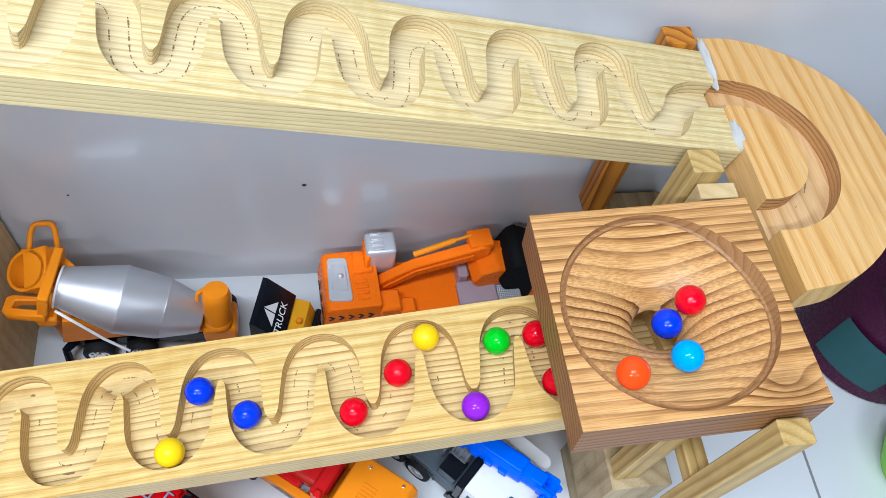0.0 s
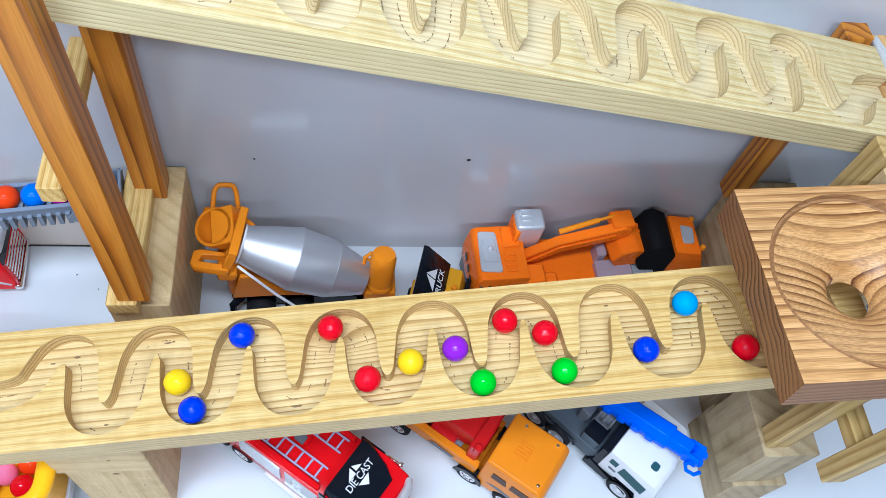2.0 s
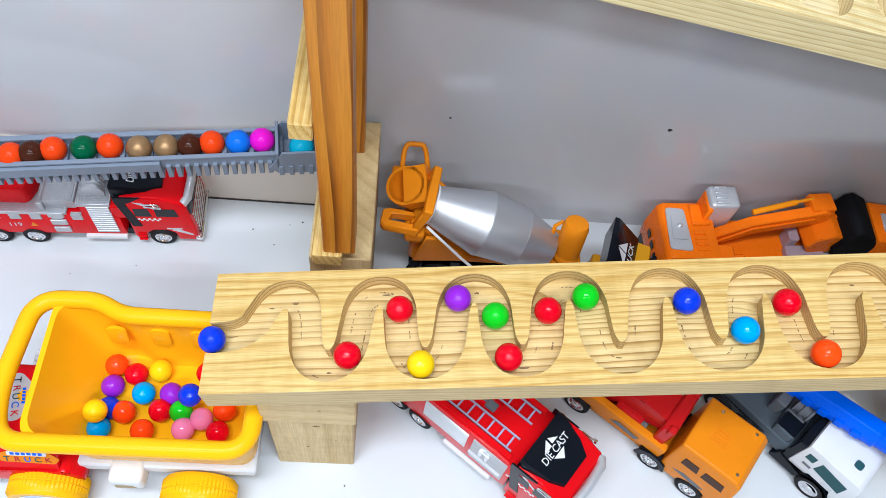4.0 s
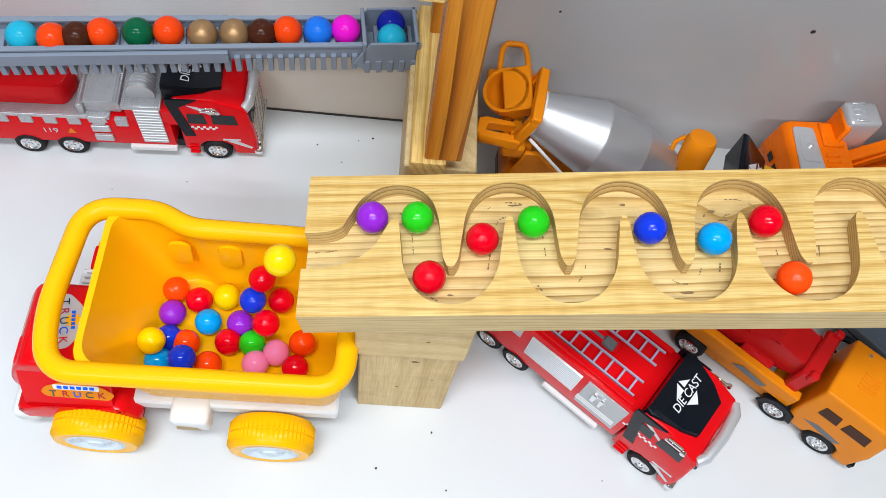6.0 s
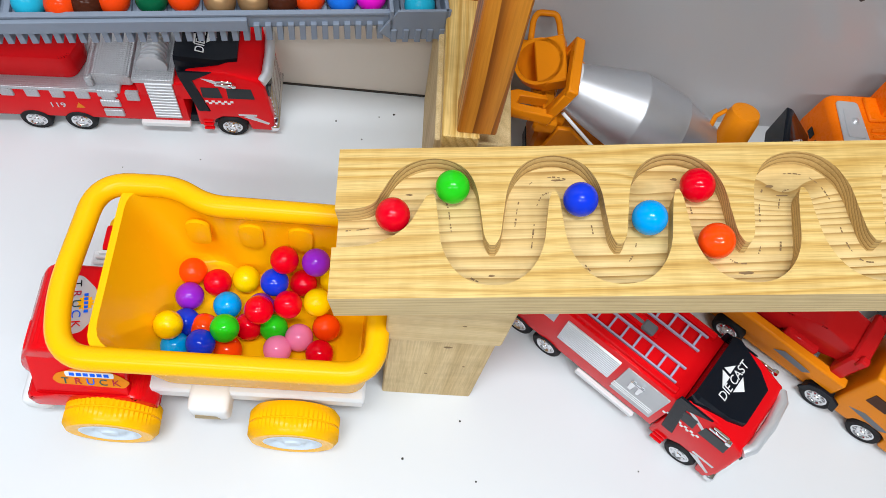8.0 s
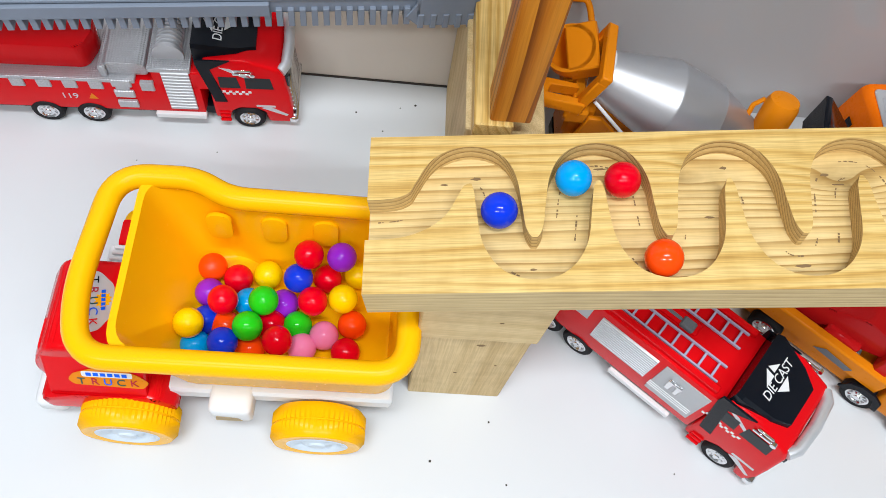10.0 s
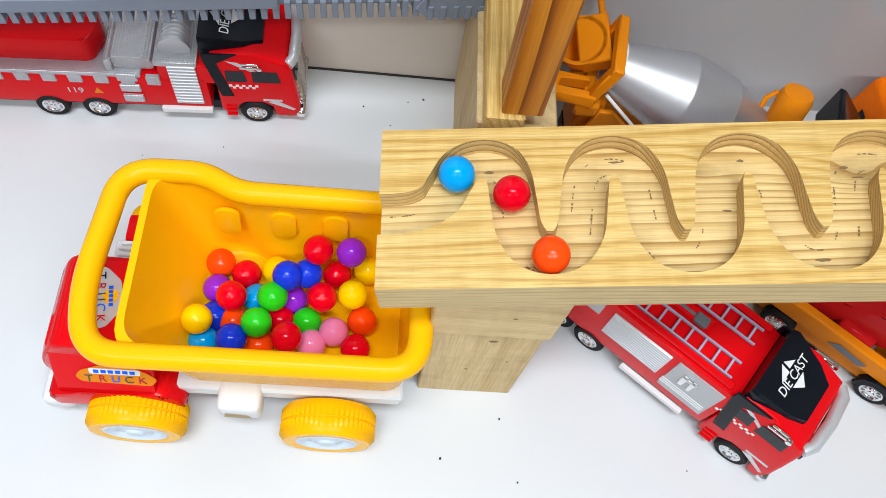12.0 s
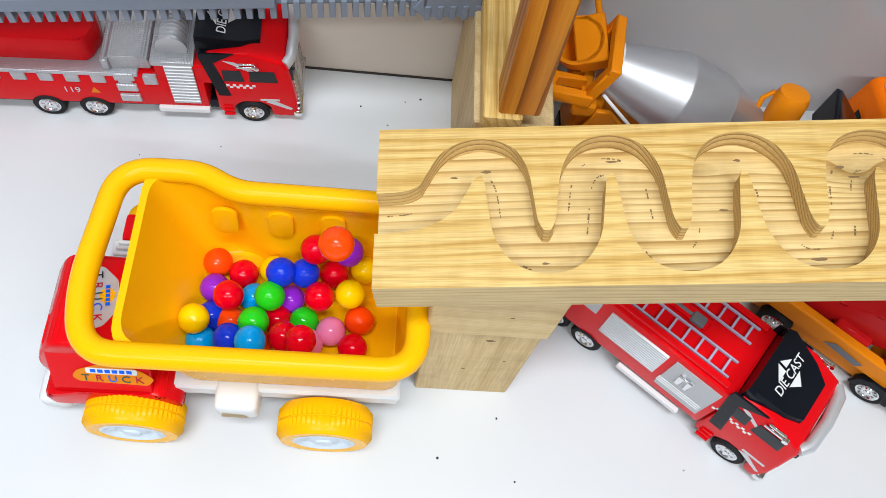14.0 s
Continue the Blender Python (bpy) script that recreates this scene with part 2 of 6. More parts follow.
BLUE = plastic("blue_plastic", (0.006, 0.13, 0.92), 0.28)
PURPLE = plastic("dark_purple_plastic", (0.06, 0.008, 0.035), 0.25)
LIME = plastic("lime_plastic", (0.26, 0.68, 0.02), 0.3)
TEAL = plastic("teal_print", (0.03, 0.10, 0.11), 0.4)
GLASSY = plastic("tinted_window", (0.03, 0.035, 0.04), 0.1)


def tread(name, color):
    """Silver plate with fine raised studs."""
    m = plastic(name, color, 0.35, 0.3, metal=0.5)
    nodes, links = m.node_tree.nodes, m.node_tree.links
    v = nodes.new("ShaderNodeTexVoronoi")
    v.inputs["Scale"].default_value, v.inputs["Randomness"].default_value = 330, 0.0
    links.new(nodes.new("ShaderNodeTexCoord").outputs["Object"], v.inputs["Vector"])
    bump = nodes.new("ShaderNodeBump")
    bump.inputs["Strength"].default_value, bump.inputs["Distance"].default_value = 0.9, 0.0012
    links.new(v.outputs["Distance"], bump.inputs["Height"])
    links.new(bump.outputs[0], nodes["Principled BSDF"].inputs["Normal"])
    return m


TREAD = tread("silver_tread", (0.62, 0.63, 0.66))


# ---- mesh helpers ----
def mesh_of(bm, name, material, smooth=False, sharp=40):
    bmesh.ops.recalc_face_normals(bm, faces=bm.faces)
    me = bpy.data.meshes.new(name)
    bm.to_mesh(me)
    bm.free()
    for mm in material if isinstance(material, (list, tuple)) else [material]:
        me.materials.append(mm)
    if smooth:
        me.shade_smooth()
        me.set_sharp_from_angle(angle=radians(sharp))
    return me


def part(name, bm, material, parent=None, label="", smooth=True, sharp=40):
    ob = new(name, mesh_of(bm, name, material, smooth, sharp))
    ob.parent = parent
    if label:
        tagged(ob, label)
    return ob


def thing(name, m, label, category, group="", kind=""):
    ob = new(name)
    ob.empty_display_size = 0.02
    ob.matrix_basis = m
    return tagged(ob, label, category, group, kind)


def cuboid(bm, x0, x1, y0, y1, z0, z1, bevel=0.0, m=None, taper=1.0, segs=1):
    """A box; taper scales its top in x and y."""
    cx, cy = (x0 + x1) / 2, (y0 + y1) / 2
    vs = []
    for z, s in ((z0, 1.0), (z1, taper)):
        vs += [bm.verts.new((cx + (x - cx) * s, cy + (y - cy) * s, z)) for x, y in ((x0, y0), (x1, y0), (x1, y1), (x0, y1))]
    a, b = vs[:4], vs[4:]
    fs = [bm.faces.new(a[::-1]), bm.faces.new(b)] + [bm.faces.new((a[i], a[(i + 1) % 4], b[(i + 1) % 4], b[i])) for i in range(4)]
    out = list(vs)
    if bevel:
        edges = list({e for f in fs for e in f.edges})
        res = bmesh.ops.bevel(bm, geom=edges, offset=bevel, segments=segs, affect="EDGES", profile=0.6)
        out = list({v for f in res["faces"] for v in f.verts} | {v for v in vs if v.is_valid})
    if m is not None:
        bmesh.ops.transform(bm, matrix=m, verts=out)
    return out


def prism(bm, outline, lo, hi, axis="y", bevel=0.0, m=None, segs=1):
    """An outline in the two other axes, drawn out along one axis."""
    def at(a, b, c):
        return {"x": (c, a, b), "y": (a, c, b), "z": (a, b, c)}[axis]
    a = [bm.verts.new(at(p, q, lo)) for p, q in outline]
    b = [bm.verts.new(at(p, q, hi)) for p, q in outline]
    n = len(outline)
    fs = [bm.faces.new(a), bm.faces.new(b[::-1])] + [bm.faces.new((a[i], b[i], b[(i + 1) % n], a[(i + 1) % n])) for i in range(n)]
    out = a + b
    if bevel:
        bmesh.ops.recalc_face_normals(bm, faces=fs)
        res = bmesh.ops.bevel(bm, geom=list({e for f in fs for e in f.edges}), offset=bevel, segments=segs, affect="EDGES", profile=0.6)
        out = list({v for f in res["faces"] for v in f.verts} | {v for v in out if v.is_valid})
    if m is not None:
        bmesh.ops.transform(bm, matrix=m, verts=out)
    return out


def lathe(bm, profile, m=None, segs=32, closed=False):
    """Turns (radius, height) pairs about the local z axis."""
    rings = []
    for r, z in profile:
        if r < 1e-6:
            rings.append([bm.verts.new((0, 0, z))])
        else:
            rings.append([bm.verts.new((r * math.cos(2 * math.pi * i / segs), r * math.sin(2 * math.pi * i / segs), z)) for i in range(segs)])
    for a, b in zip(rings, rings[1:]):
        for i in range(segs):
            j = (i + 1) % segs
            if len(a) == 1 and len(b) > 1:
                bm.faces.new((a[0], b[i], b[j]))
            elif len(b) == 1 and len(a) > 1:
                bm.faces.new((a[i], a[j], b[0]))
            elif len(a) > 1:
                bm.faces.new((a[i], a[j], b[j], b[i]))
    out = [v for r in rings for v in r]
    if m is not None:
        bmesh.ops.transform(bm, matrix=m, verts=out)
    return out


def tube(bm, pts, r, segs=10, closed=False, squash=1.0):
    """A round bar along a line of points."""
    pts = [Vector(p) for p in pts]
    n, rings = len(pts), []
    side = None
    for i, p in enumerate(pts):
        a = pts[(i - 1) % n] if closed or i else p
        b = pts[(i + 1) % n] if closed or i < n - 1 else p
        d = (b - a).normalized()
        if side is None:
            side = d.orthogonal().normalized()
        side = (side - d * side.dot(d)).normalized()
        up = d.cross(side)
        rr = r[i] if isinstance(r, (list, tuple)) else r
        rings.append([bm.verts.new(p + side * (rr * math.cos(2 * math.pi * k / segs)) + up * (rr * squash * math.sin(2 * math.pi * k / segs))) for k in range(segs)])
    for i in range(n if closed else n - 1):
        a, b = rings[i], rings[(i + 1) % n]
        for k in range(segs):
            bm.faces.new((a[k], a[(k + 1) % segs], b[(k + 1) % segs], b[k]))
    if not closed:
        bm.faces.new(rings[0][::-1])
        bm.faces.new(rings[-1])
    return rings


def rounded(points, radius, steps=5, closed=True):
    """A polygon with its corners rounded off."""
    out, n = [], len(points)
    for i, p in enumerate(points):
        if not closed and i in (0, n - 1):
            out.append(tuple(p))
            continue
        p, a, b = Vector(p), Vector(points[i - 1]), Vector(points[(i + 1) % n])
        da, db = a - p, b - p
        r = min(radius, da.length * 0.48, db.length * 0.48)
        s, e = p + da.normalized() * r, p + db.normalized() * r
        for k in range(steps + 1):
            f = k / steps
            out.append(tuple(s * (1 - f) ** 2 + p * (2 * f * (1 - f)) + e * f ** 2))
    return out


def block(name, x0, x1, y0, y1, z0, z1, material, label, category, bevel=0.0015, m=None, group=""):
    """A loose piece of wood: grain along its longest side."""
    size = (x1 - x0, y1 - y0, z1 - z0)
    bm = bmesh.new()
    c = ((x0 + x1) / 2, (y0 + y1) / 2, (z0 + z1) / 2)
    k = size.index(max(size))
    turn = (Matrix.Identity(3), Matrix(((0, 1, 0), (1, 0, 0), (0, 0, -1))), Matrix(((0, 0, 1), (0, -1, 0), (1, 0, 0))))[k]
    s = [(size[0], size[1], size[2]), (size[1], size[0], size[2]), (size[2], size[1], size[0])][k]
    cuboid(bm, -s[0] / 2, s[0] / 2, -s[1] / 2, s[1] / 2, -s[2] / 2, s[2] / 2, bevel)
    ob = part(name, bm, material, smooth=False)
    ob.matrix_basis = (m or Matrix.Identity(4)) @ Matrix.Translation(c) @ turn.to_4x4()
    return tagged(ob, label, category, group)


# ---- the place ----
def slab(name, x0, x1, y0, y1, z0, z1, material, label, category):
    bm = bmesh.new()
    cuboid(bm, x0, x1, y0, y1, z0, z1)
    return tagged(part(name, bm, material, smooth=False), label, category, kind="structure")


slab("floor", -2.6, 2.6, -2.6, 1.02, -0.05, 0.0, TILE, "white glazed floor tiles, slightly dusty", "floor")
slab("wall_north", -2.6, 2.6, 1.0, 1.06, 0.0, 2.5, PANEL, "glossy white wall panel behind the toys", "wall")
# three walls and ceiling out of view, added to close the room and bounce light
slab("wall_south", -2.6, 2.6, -2.66, -2.6, 0.0, 2.5, BOUNCE_GREY, "unseen plain grey wall added to bounce light", "wall")
slab("wall_west", -2.66, -2.6, -2.6, 1.0, 0.0, 2.5, BOUNCE_GREY, "unseen plain grey wall added to bounce light", "wall")
slab("wall_east", 2.6, 2.66, -2.6, 1.0, 0.0, 2.5, BOUNCE_GREY, "unseen plain grey wall added to bounce light", "wall")
slab("ceiling", -2.6, 2.6, -2.6, 1.06, 2.5, 2.56, BOUNCE_GREY, "unseen plain grey ceiling added to bounce light", "ceiling")
slab("baseboard", -2.0, -0.185, 0.997, 1.0, 0.003, 0.125, BEIGE, "low glossy beige panel along the foot of the wall", "baseboard")
slab("trim_joint", -2.0, -0.185, 0.9955, 0.999, 0.0, 0.003, DARK, "thin dark gap along the foot of the wall", "joint")
slab("trim_joint", 1.013, 1.017, -2.0, 0.999, -0.001, 0.0006, GROUT, "grey grout line between two floor tiles", "joint")


# assumed housing over each placed lamp, never in view
def unseen_tube_lamp(x, y, half=0.04):
    lamp = thing("ceiling_light", pose(x, y, 2.4), "unseen white batten housing over a lamp placed to light the toys", "lamp")
    bm = bmesh.new()
    cuboid(bm, -0.62, 0.62, -half, half, 0.03, 0.1, 0.004)
    part("housing", bm, WHITE, lamp)


unseen_tube_lamp(0.5, -0.8)
unseen_tube_lamp(-0.3, 0.16, 0.14)
unseen_tube_lamp(-1.2, -0.9)


# ---- marble boards ----
def smooth_line(pts, step=0.003):
    """A smooth line through points, evenly stepped."""
    p = np.array(pts, float)
    p = np.vstack([2 * p[0] - p[1], p, 2 * p[-1] - p[-2]])
    out = []
    for i in range(1, len(p) - 2):
        a, b, c, d = p[i - 1:i + 3]
        for f in np.linspace(0, 1, 24, endpoint=False):
            out.append(0.5 * (2 * b + (c - a) * f + (2 * a - 5 * b + 4 * c - d) * f ** 2 + (3 * b - a - 3 * c + d) * f ** 3))
    out = np.array(out + [p[-2]])
    s = np.r_[0, np.cumsum(np.hypot(*np.diff(out, axis=0).T))]
    even = np.linspace(0, s[-1], int(s[-1] / step) + 1)
    return np.stack([np.interp(even, s, out[:, 0]), np.interp(even, s, out[:, 1])], 1)


WAVE = [(0.0, 0.1125), (0.0125, 0.1085), (0.0215, 0.093), (0.0255, 0.068), (0.029, 0.046), (0.0365, 0.0315), (0.049, 0.0275),
        (0.0605, 0.032), (0.0675, 0.047), (0.0695, 0.068), (0.0725, 0.092), (0.081, 0.108)]
PITCH = 0.0935


VALLEYS = (0.124, 0.2195, 0.314, 0.4095, 0.506, 0.602, 0.699, 0.798, 0.895)


def snake(valleys):
    return [(a + u * (b - a) / PITCH, v) for a, b in zip(valleys, valleys[1:]) for u, v in WAVE]


LOW_LINE = smooth_line([(-0.012, 0.0775), (0.012, 0.0775), (0.031, 0.0745), (0.046, 0.065), (0.054, 0.050), (0.0625, 0.035), (0.077, 0.0285),
                        (0.091, 0.033), (0.097, 0.047), (0.0995, 0.068), (0.1025, 0.092), (0.111, 0.108)] + snake(VALLEYS))
UP_LINE = smooth_line(snake([-0.0875 - 0.0958 * k for k in range(9, -1, -1)])
                      + [(-0.0875, 0.1125), (-0.074, 0.1085), (-0.063, 0.095), (-0.052, 0.077), (-0.032, 0.066), (0.012, 0.0625)])


def routed_board(name, m, x0, x1, y0, y1, thick, line, width, depth, mats, label, category="marble run", round_end=None):
    """A board with a groove of even width cut along a line."""
    from mathutils.geometry import delaunay_2d_cdt
    d = np.gradient(line, axis=0)
    d /= np.hypot(*d.T)[:, None]
    nrm = np.stack([-d[:, 1], d[:, 0]], 1) * width / 2
    pts, edges = [], []
    outer = round_end or [(x0, y0), (x1, y0), (x1, y1), (x0, y1)]
    for ring, shut in ((outer, True), ((line + nrm).tolist(), False), ((line - nrm).tolist(), False)):
        start = len(pts)
        pts += [Vector(p[:2]) for p in ring]
        edges += [(start + i, start + i + 1) for i in range(len(ring) - 1)] + ([(start + len(ring) - 1, start)] if shut else [])
    v2, e2, f2 = delaunay_2d_cdt(pts, edges, [], 0, 1e-6)[:3]
    area = np.array(outer)
    nxt = np.roll(area, -1, 0)
    bm = bmesh.new()
    top, low, base = {}, {}, {}

    def vert(store, i, z):
        if i not in store:
            store[i] = bm.verts.new((v2[i].x, v2[i].y, z))
        return store[i]
    kinds = {}
    for f in f2:
        c = np.mean([v2[i][:2] for i in f], axis=0)
        inside = np.sum(((area[:, 1] > c[1]) != (nxt[:, 1] > c[1])) & (c[0] < (nxt[:, 0] - area[:, 0]) * (c[1] - area[:, 1]) / (nxt[:, 1] - area[:, 1] + 1e-12) + area[:, 0])) % 2
        if not inside:
            continue
        cut = np.min((line[:, 0] - c[0]) ** 2 + (line[:, 1] - c[1]) ** 2) < (width / 2) ** 2
        face = bm.faces.new([vert(low if cut else top, i, -depth if cut else 0.0) for i in f])
        face.material_index = 1 if cut else 0
        bm.faces.new([vert(base, i, -thick) for i in reversed(f)])
        for a, b in zip(f, list(f[1:]) + [f[0]]):
            kinds.setdefault((min(a, b), max(a, b)), []).append(cut)
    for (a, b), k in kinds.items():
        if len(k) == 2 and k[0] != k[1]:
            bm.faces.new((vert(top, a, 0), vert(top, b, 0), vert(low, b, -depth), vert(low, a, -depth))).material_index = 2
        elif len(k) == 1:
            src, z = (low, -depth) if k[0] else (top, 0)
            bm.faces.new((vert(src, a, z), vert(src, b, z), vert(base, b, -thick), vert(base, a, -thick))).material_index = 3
    holder = thing(name, m, label, category)
    part("board", bm, mats, holder, smooth=False)
    return holder


def tool_marks(holder, line, offset, depth, seed, share=0.55):
    """Broken dark router marks on the bottom of a groove."""
    rng = random.Random(seed)
    d = np.gradient(line, axis=0)
    d /= np.hypot(*d.T)[:, None]
    path = line + np.stack([-d[:, 1], d[:, 0]], 1) * offset
    bm = bmesh.new()
    i, on = 4, True
    while i < len(path) - 6:
        run = rng.randint(2, 5)
        on = rng.random() < share
        if on and 0.25 < (math.sin(i * 0.043 + seed) + 1) / 2:
            for j in range(i, i + run - 1):
                w = rng.uniform(0.0003, 0.0008)
                side = np.array((-d[j][1], d[j][0])) * w
                step = (path[j + 1] - path[j]) * rng.uniform(0.45, 0.95)
                q = [path[j] - side, path[j] + step - side, path[j] + step + side, path[j] + side]
                bm.faces.new([bm.verts.new((*p, -depth + 0.0003)) for p in q])
        i += run
    tagged(part("router_marking", bm, BURN, holder, "dark broken router marks", smooth=False), kind="stuff")


def frame_of(origin, u, v, n):
    m = Matrix.Identity(4)
    for k, a in enumerate((u, v, n)):
        m.col[k][:3] = a
    m.col[3][:3] = origin
    return m


def board_pose(origin, u, n):
    u, n = Vector(u).normalized(), Vector(n).normalized()
    u = (u - n * u.dot(n)).normalized()
    return frame_of(origin, u, n.cross(u), n)


# local x runs along the board, local y to the back; the groove lines count from the back edge forwards
LOW_POSE = board_pose((-0.2808, 0.711, 0.3008), (0.9886, 0.0269, 0.148), (-0.1489, 0.0384, 0.9881))
UP_POSE = board_pose((0.7067, 0.8249, 0.5305), (0.981, 0.0223, -0.193), (0.193, -0.0137, 0.981))
low_line = LOW_LINE * (1.0164, -0.964) - (0.0023, 0)
up_line = (UP_LINE - (0, 0.138)) * (1, -1)
lower = routed_board("marble_track", LOW_POSE, 0.0, 0.93, -0.1355, 0.0, 0.0316, low_line, 0.034, 0.018, (PINE, PINE_CUT, PINE_WALL_SHADED, PINE_EDGE_SHADED),
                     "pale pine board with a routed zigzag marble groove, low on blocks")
upper = routed_board("marble_track", UP_POSE, -0.93, 0.0, 0.0, 0.138, 0.033, up_line, 0.034, 0.018, (PINE_UP, PINE_UPCUT, PINE_UPWALL, PINE_UPEDGE),
                     "bleached pine board with a routed zigzag groove, high on posts")
for k, off in enumerate((0.0075, -0.0075)):
    tool_marks(lower, low_line, off, 0.018, 3 + k, 0.46)
    tool_marks(upper, up_line, off, 0.018, 7 + k, 0.68)

# the half-round turn at the end of the upper board
edge = smooth_line([(0.004, 0.162), (0.052, 0.162), (0.11, 0.142), (0.16, 0.098), (0.184, 0.04), (0.176, -0.024), (0.132, -0.096), (0.066, -0.144), (0.0, -0.158)], 0.006)
# in its own frame the piece runs along its grain: local x is the place's y
arc = [(float(y), float(-x)) for x, y in edge]
bend = [(-0.02, 0.084)] + [(0.079 * math.sin(a) + 0.010, 0.078 * math.cos(a) + 0.004) for a in np.linspace(0.12, math.pi, 40)] + [(-0.02, -0.074)]
turn_line = np.array([(y, -x) for x, y in bend])
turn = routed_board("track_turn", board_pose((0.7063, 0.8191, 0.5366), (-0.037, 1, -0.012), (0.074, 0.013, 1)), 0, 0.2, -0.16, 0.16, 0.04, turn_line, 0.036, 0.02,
                    (BEECH, BEECH_CUT, BEECH_WALL_SHADED, BEECH), "half-round warm pine turn piece with a curved groove", round_end=arc)
tool_marks(turn, turn_line, -0.009, 0.02, 11, 0.5)


def glue_blob(x, y, z, sx, sy, sz, seed):
    bm = bmesh.new()
    bmesh.ops.create_icosphere(bm, subdivisions=3, radius=1.0)
    for v in bm.verts:
        v.co = v.co * (1 + 0.35 * noise.noise(v.co * 1.7 + Vector((seed, 0, 0))))
        v.co = Vector((v.co.x * sx, v.co.y * sy, v.co.z * sz))
    ob = part("glue_bead", bm, GLUE)
    ob.location = (x, y, z)
    tagged(ob, "dried whitish glue smeared over the wooden joint", "glue")


glue_blob(0.7075, 0.946, 0.531, 0.0055, 0.034, 0.008, 1.0)
glue_blob(0.7095, 0.846, 0.531, 0.0055, 0.022, 0.007, 5.0)


# the funnel block
FUNNEL_AXES = ((0.9978, 0.0167, 0.0649), (-0.0138, 0.9989, -0.0449), (-0.0656, 0.0439, 0.9969))


def funnel_block():
    holder = thing("funnel_block", frame_of((0.5793, 0.6557, 0.5392), *FUNNEL_AXES), "square striped hardwood block with a round funnel and a hole", "funnel")
    hx, hy, t, r = 0.107, 0.105, 0.048, 0.097
    bm = bmesh.new()
    seg = 96
    prof = [(r, 0.0), (r - 0.001, -0.006), (r - 0.0035, -0.0075), (r - 0.0062, -0.004), (0.083, -0.0068), (0.067, -0.0115), (0.051, -0.0175), (0.038, -0.0245), (0.029, -0.032), (0.0235, -0.040), (0.0215, -t)]
    cx, cy = -0.003, -0.002
    rings = []
    for k, (q, z) in enumerate(prof):
        row = []
        for i in range(seg):
            a = 2 * math.pi * i / seg
            # the run-in channel is cut deeper and wider on the side of the turn
            cut = max(0.0, math.cos(a - radians(22))) ** 4
            qq, zz = (q - 0.004 * cut, z - 0.006 * cut) if k in (1, 2, 3) else (q, z)
            row.append(bm.verts.new((cx + qq * math.cos(a), cy + qq * math.sin(a), zz)))
        rings.append(row)
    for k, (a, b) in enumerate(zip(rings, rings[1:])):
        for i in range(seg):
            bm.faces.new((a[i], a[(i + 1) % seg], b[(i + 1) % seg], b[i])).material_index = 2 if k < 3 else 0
    edge = []
    for i in range(seg):
        c, s = math.cos(2 * math.pi * i / seg), math.sin(2 * math.pi * i / seg)
        k = min(hx / abs(c) if abs(c) > 1e-6 else 9, hy / abs(s) if abs(s) > 1e-6 else 9)
        edge.append((c * k, s * k))
    for qx, qy in ((hx, hy), (-hx, hy), (-hx, -hy), (hx, -hy)):
        k = min(range(seg), key=lambda i: (edge[i][0] - qx) ** 2 + (edge[i][1] - qy) ** 2)
        edge[k] = (qx, qy)
    rim = [bm.verts.new((x, y, 0)) for x, y in edge]
    foot = [bm.verts.new((x, y, -t)) for x, y in edge]
    for i in range(seg):
        j = (i + 1) % seg
        bm.faces.new((rim[i], rim[j], rings[0][j], rings[0][i]))
        bm.faces.new((rings[-1][i], rings[-1][j], foot[j], foot[i]))
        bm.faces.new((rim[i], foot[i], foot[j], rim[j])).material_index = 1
    part("block", bm, (CEDAR, CEDAR_SIDE_SHADED, CEDAR_RING_SHADED), holder, sharp=35)


funnel_block()

# ---- posts and supports ----
block("support_block", -0.227, -0.129, 0.592, 0.693, 0.0, 0.1885, SAWN, "lower pale wooden block standing on the floor", "block")
block("support_block", -0.231, -0.126, 0.588, 0.693, 0.189, 0.276, SAWN, "upper wooden block under the low track", "block")
block("support_block", -0.197, -0.122, 0.782, 0.994, 0.0, 0.222, SAWN, "thick timber base under the posts", "block")
block("support_plank", -0.192, -0.156, 0.772, 0.98, 0.222, 0.245, PINE, "pale plank lying on the timber base", "plank")
block("post", -0.0185, 0.0185, -0.018, 0.018, 0.0, 0.52, STAINED, "orange-stained upright post in front of the high track", "post", m=pose(-0.1595, 0.794, 0.245, 0, -0.3, 0))
block("post", -0.019, 0.019, -0.017, 0.017, 0.0, 0.5, STAINED, "orange-stained upright post behind the high track", "post", m=pose(-0.16, 0.957, 0.222, 0, 0, 0))
block("cross_bar", -0.203, -0.18, 0.776, 0.972, 0.458, 0.482, PINE, "pale cross bar nailed to the sides of the posts", "bar")
block("cross_bar", -0.216, -0.188, 0.775, 0.985, 0.652, 0.676, PINE, "pale cross bar joining the tops of the posts", "bar")
block("post", 0.637, 0.669, 0.789, 0.817, 0.236, 0.549, HONEY, "pine post at the front of the high track", "post")
block("post", 0.661, 0.695, 0.963, 0.99, 0.216, 0.545, STAINED, "orange-brown post between track and wall", "post")
block("support_block", 0.646, 0.686, 0.77, 0.788, 0.446, 0.532, SAWN, "short sawn block beside the post", "block")
block("support_block", 0.685, 0.791, 0.777, 0.994, 0.0, 0.216, TIMBER, "weathered timber block under the posts by the wall", "block")
block("support_plank", 0.631, 0.791, 0.783, 0.823, 0.216, 0.236, TIMBER, "timber plank lying across the block", "plank")
block("support_block", 0.628, 0.708, 0.564, 0.683, 0.0, 0.095, TIMBER, "weathered timber offcut standing on the floor", "block")
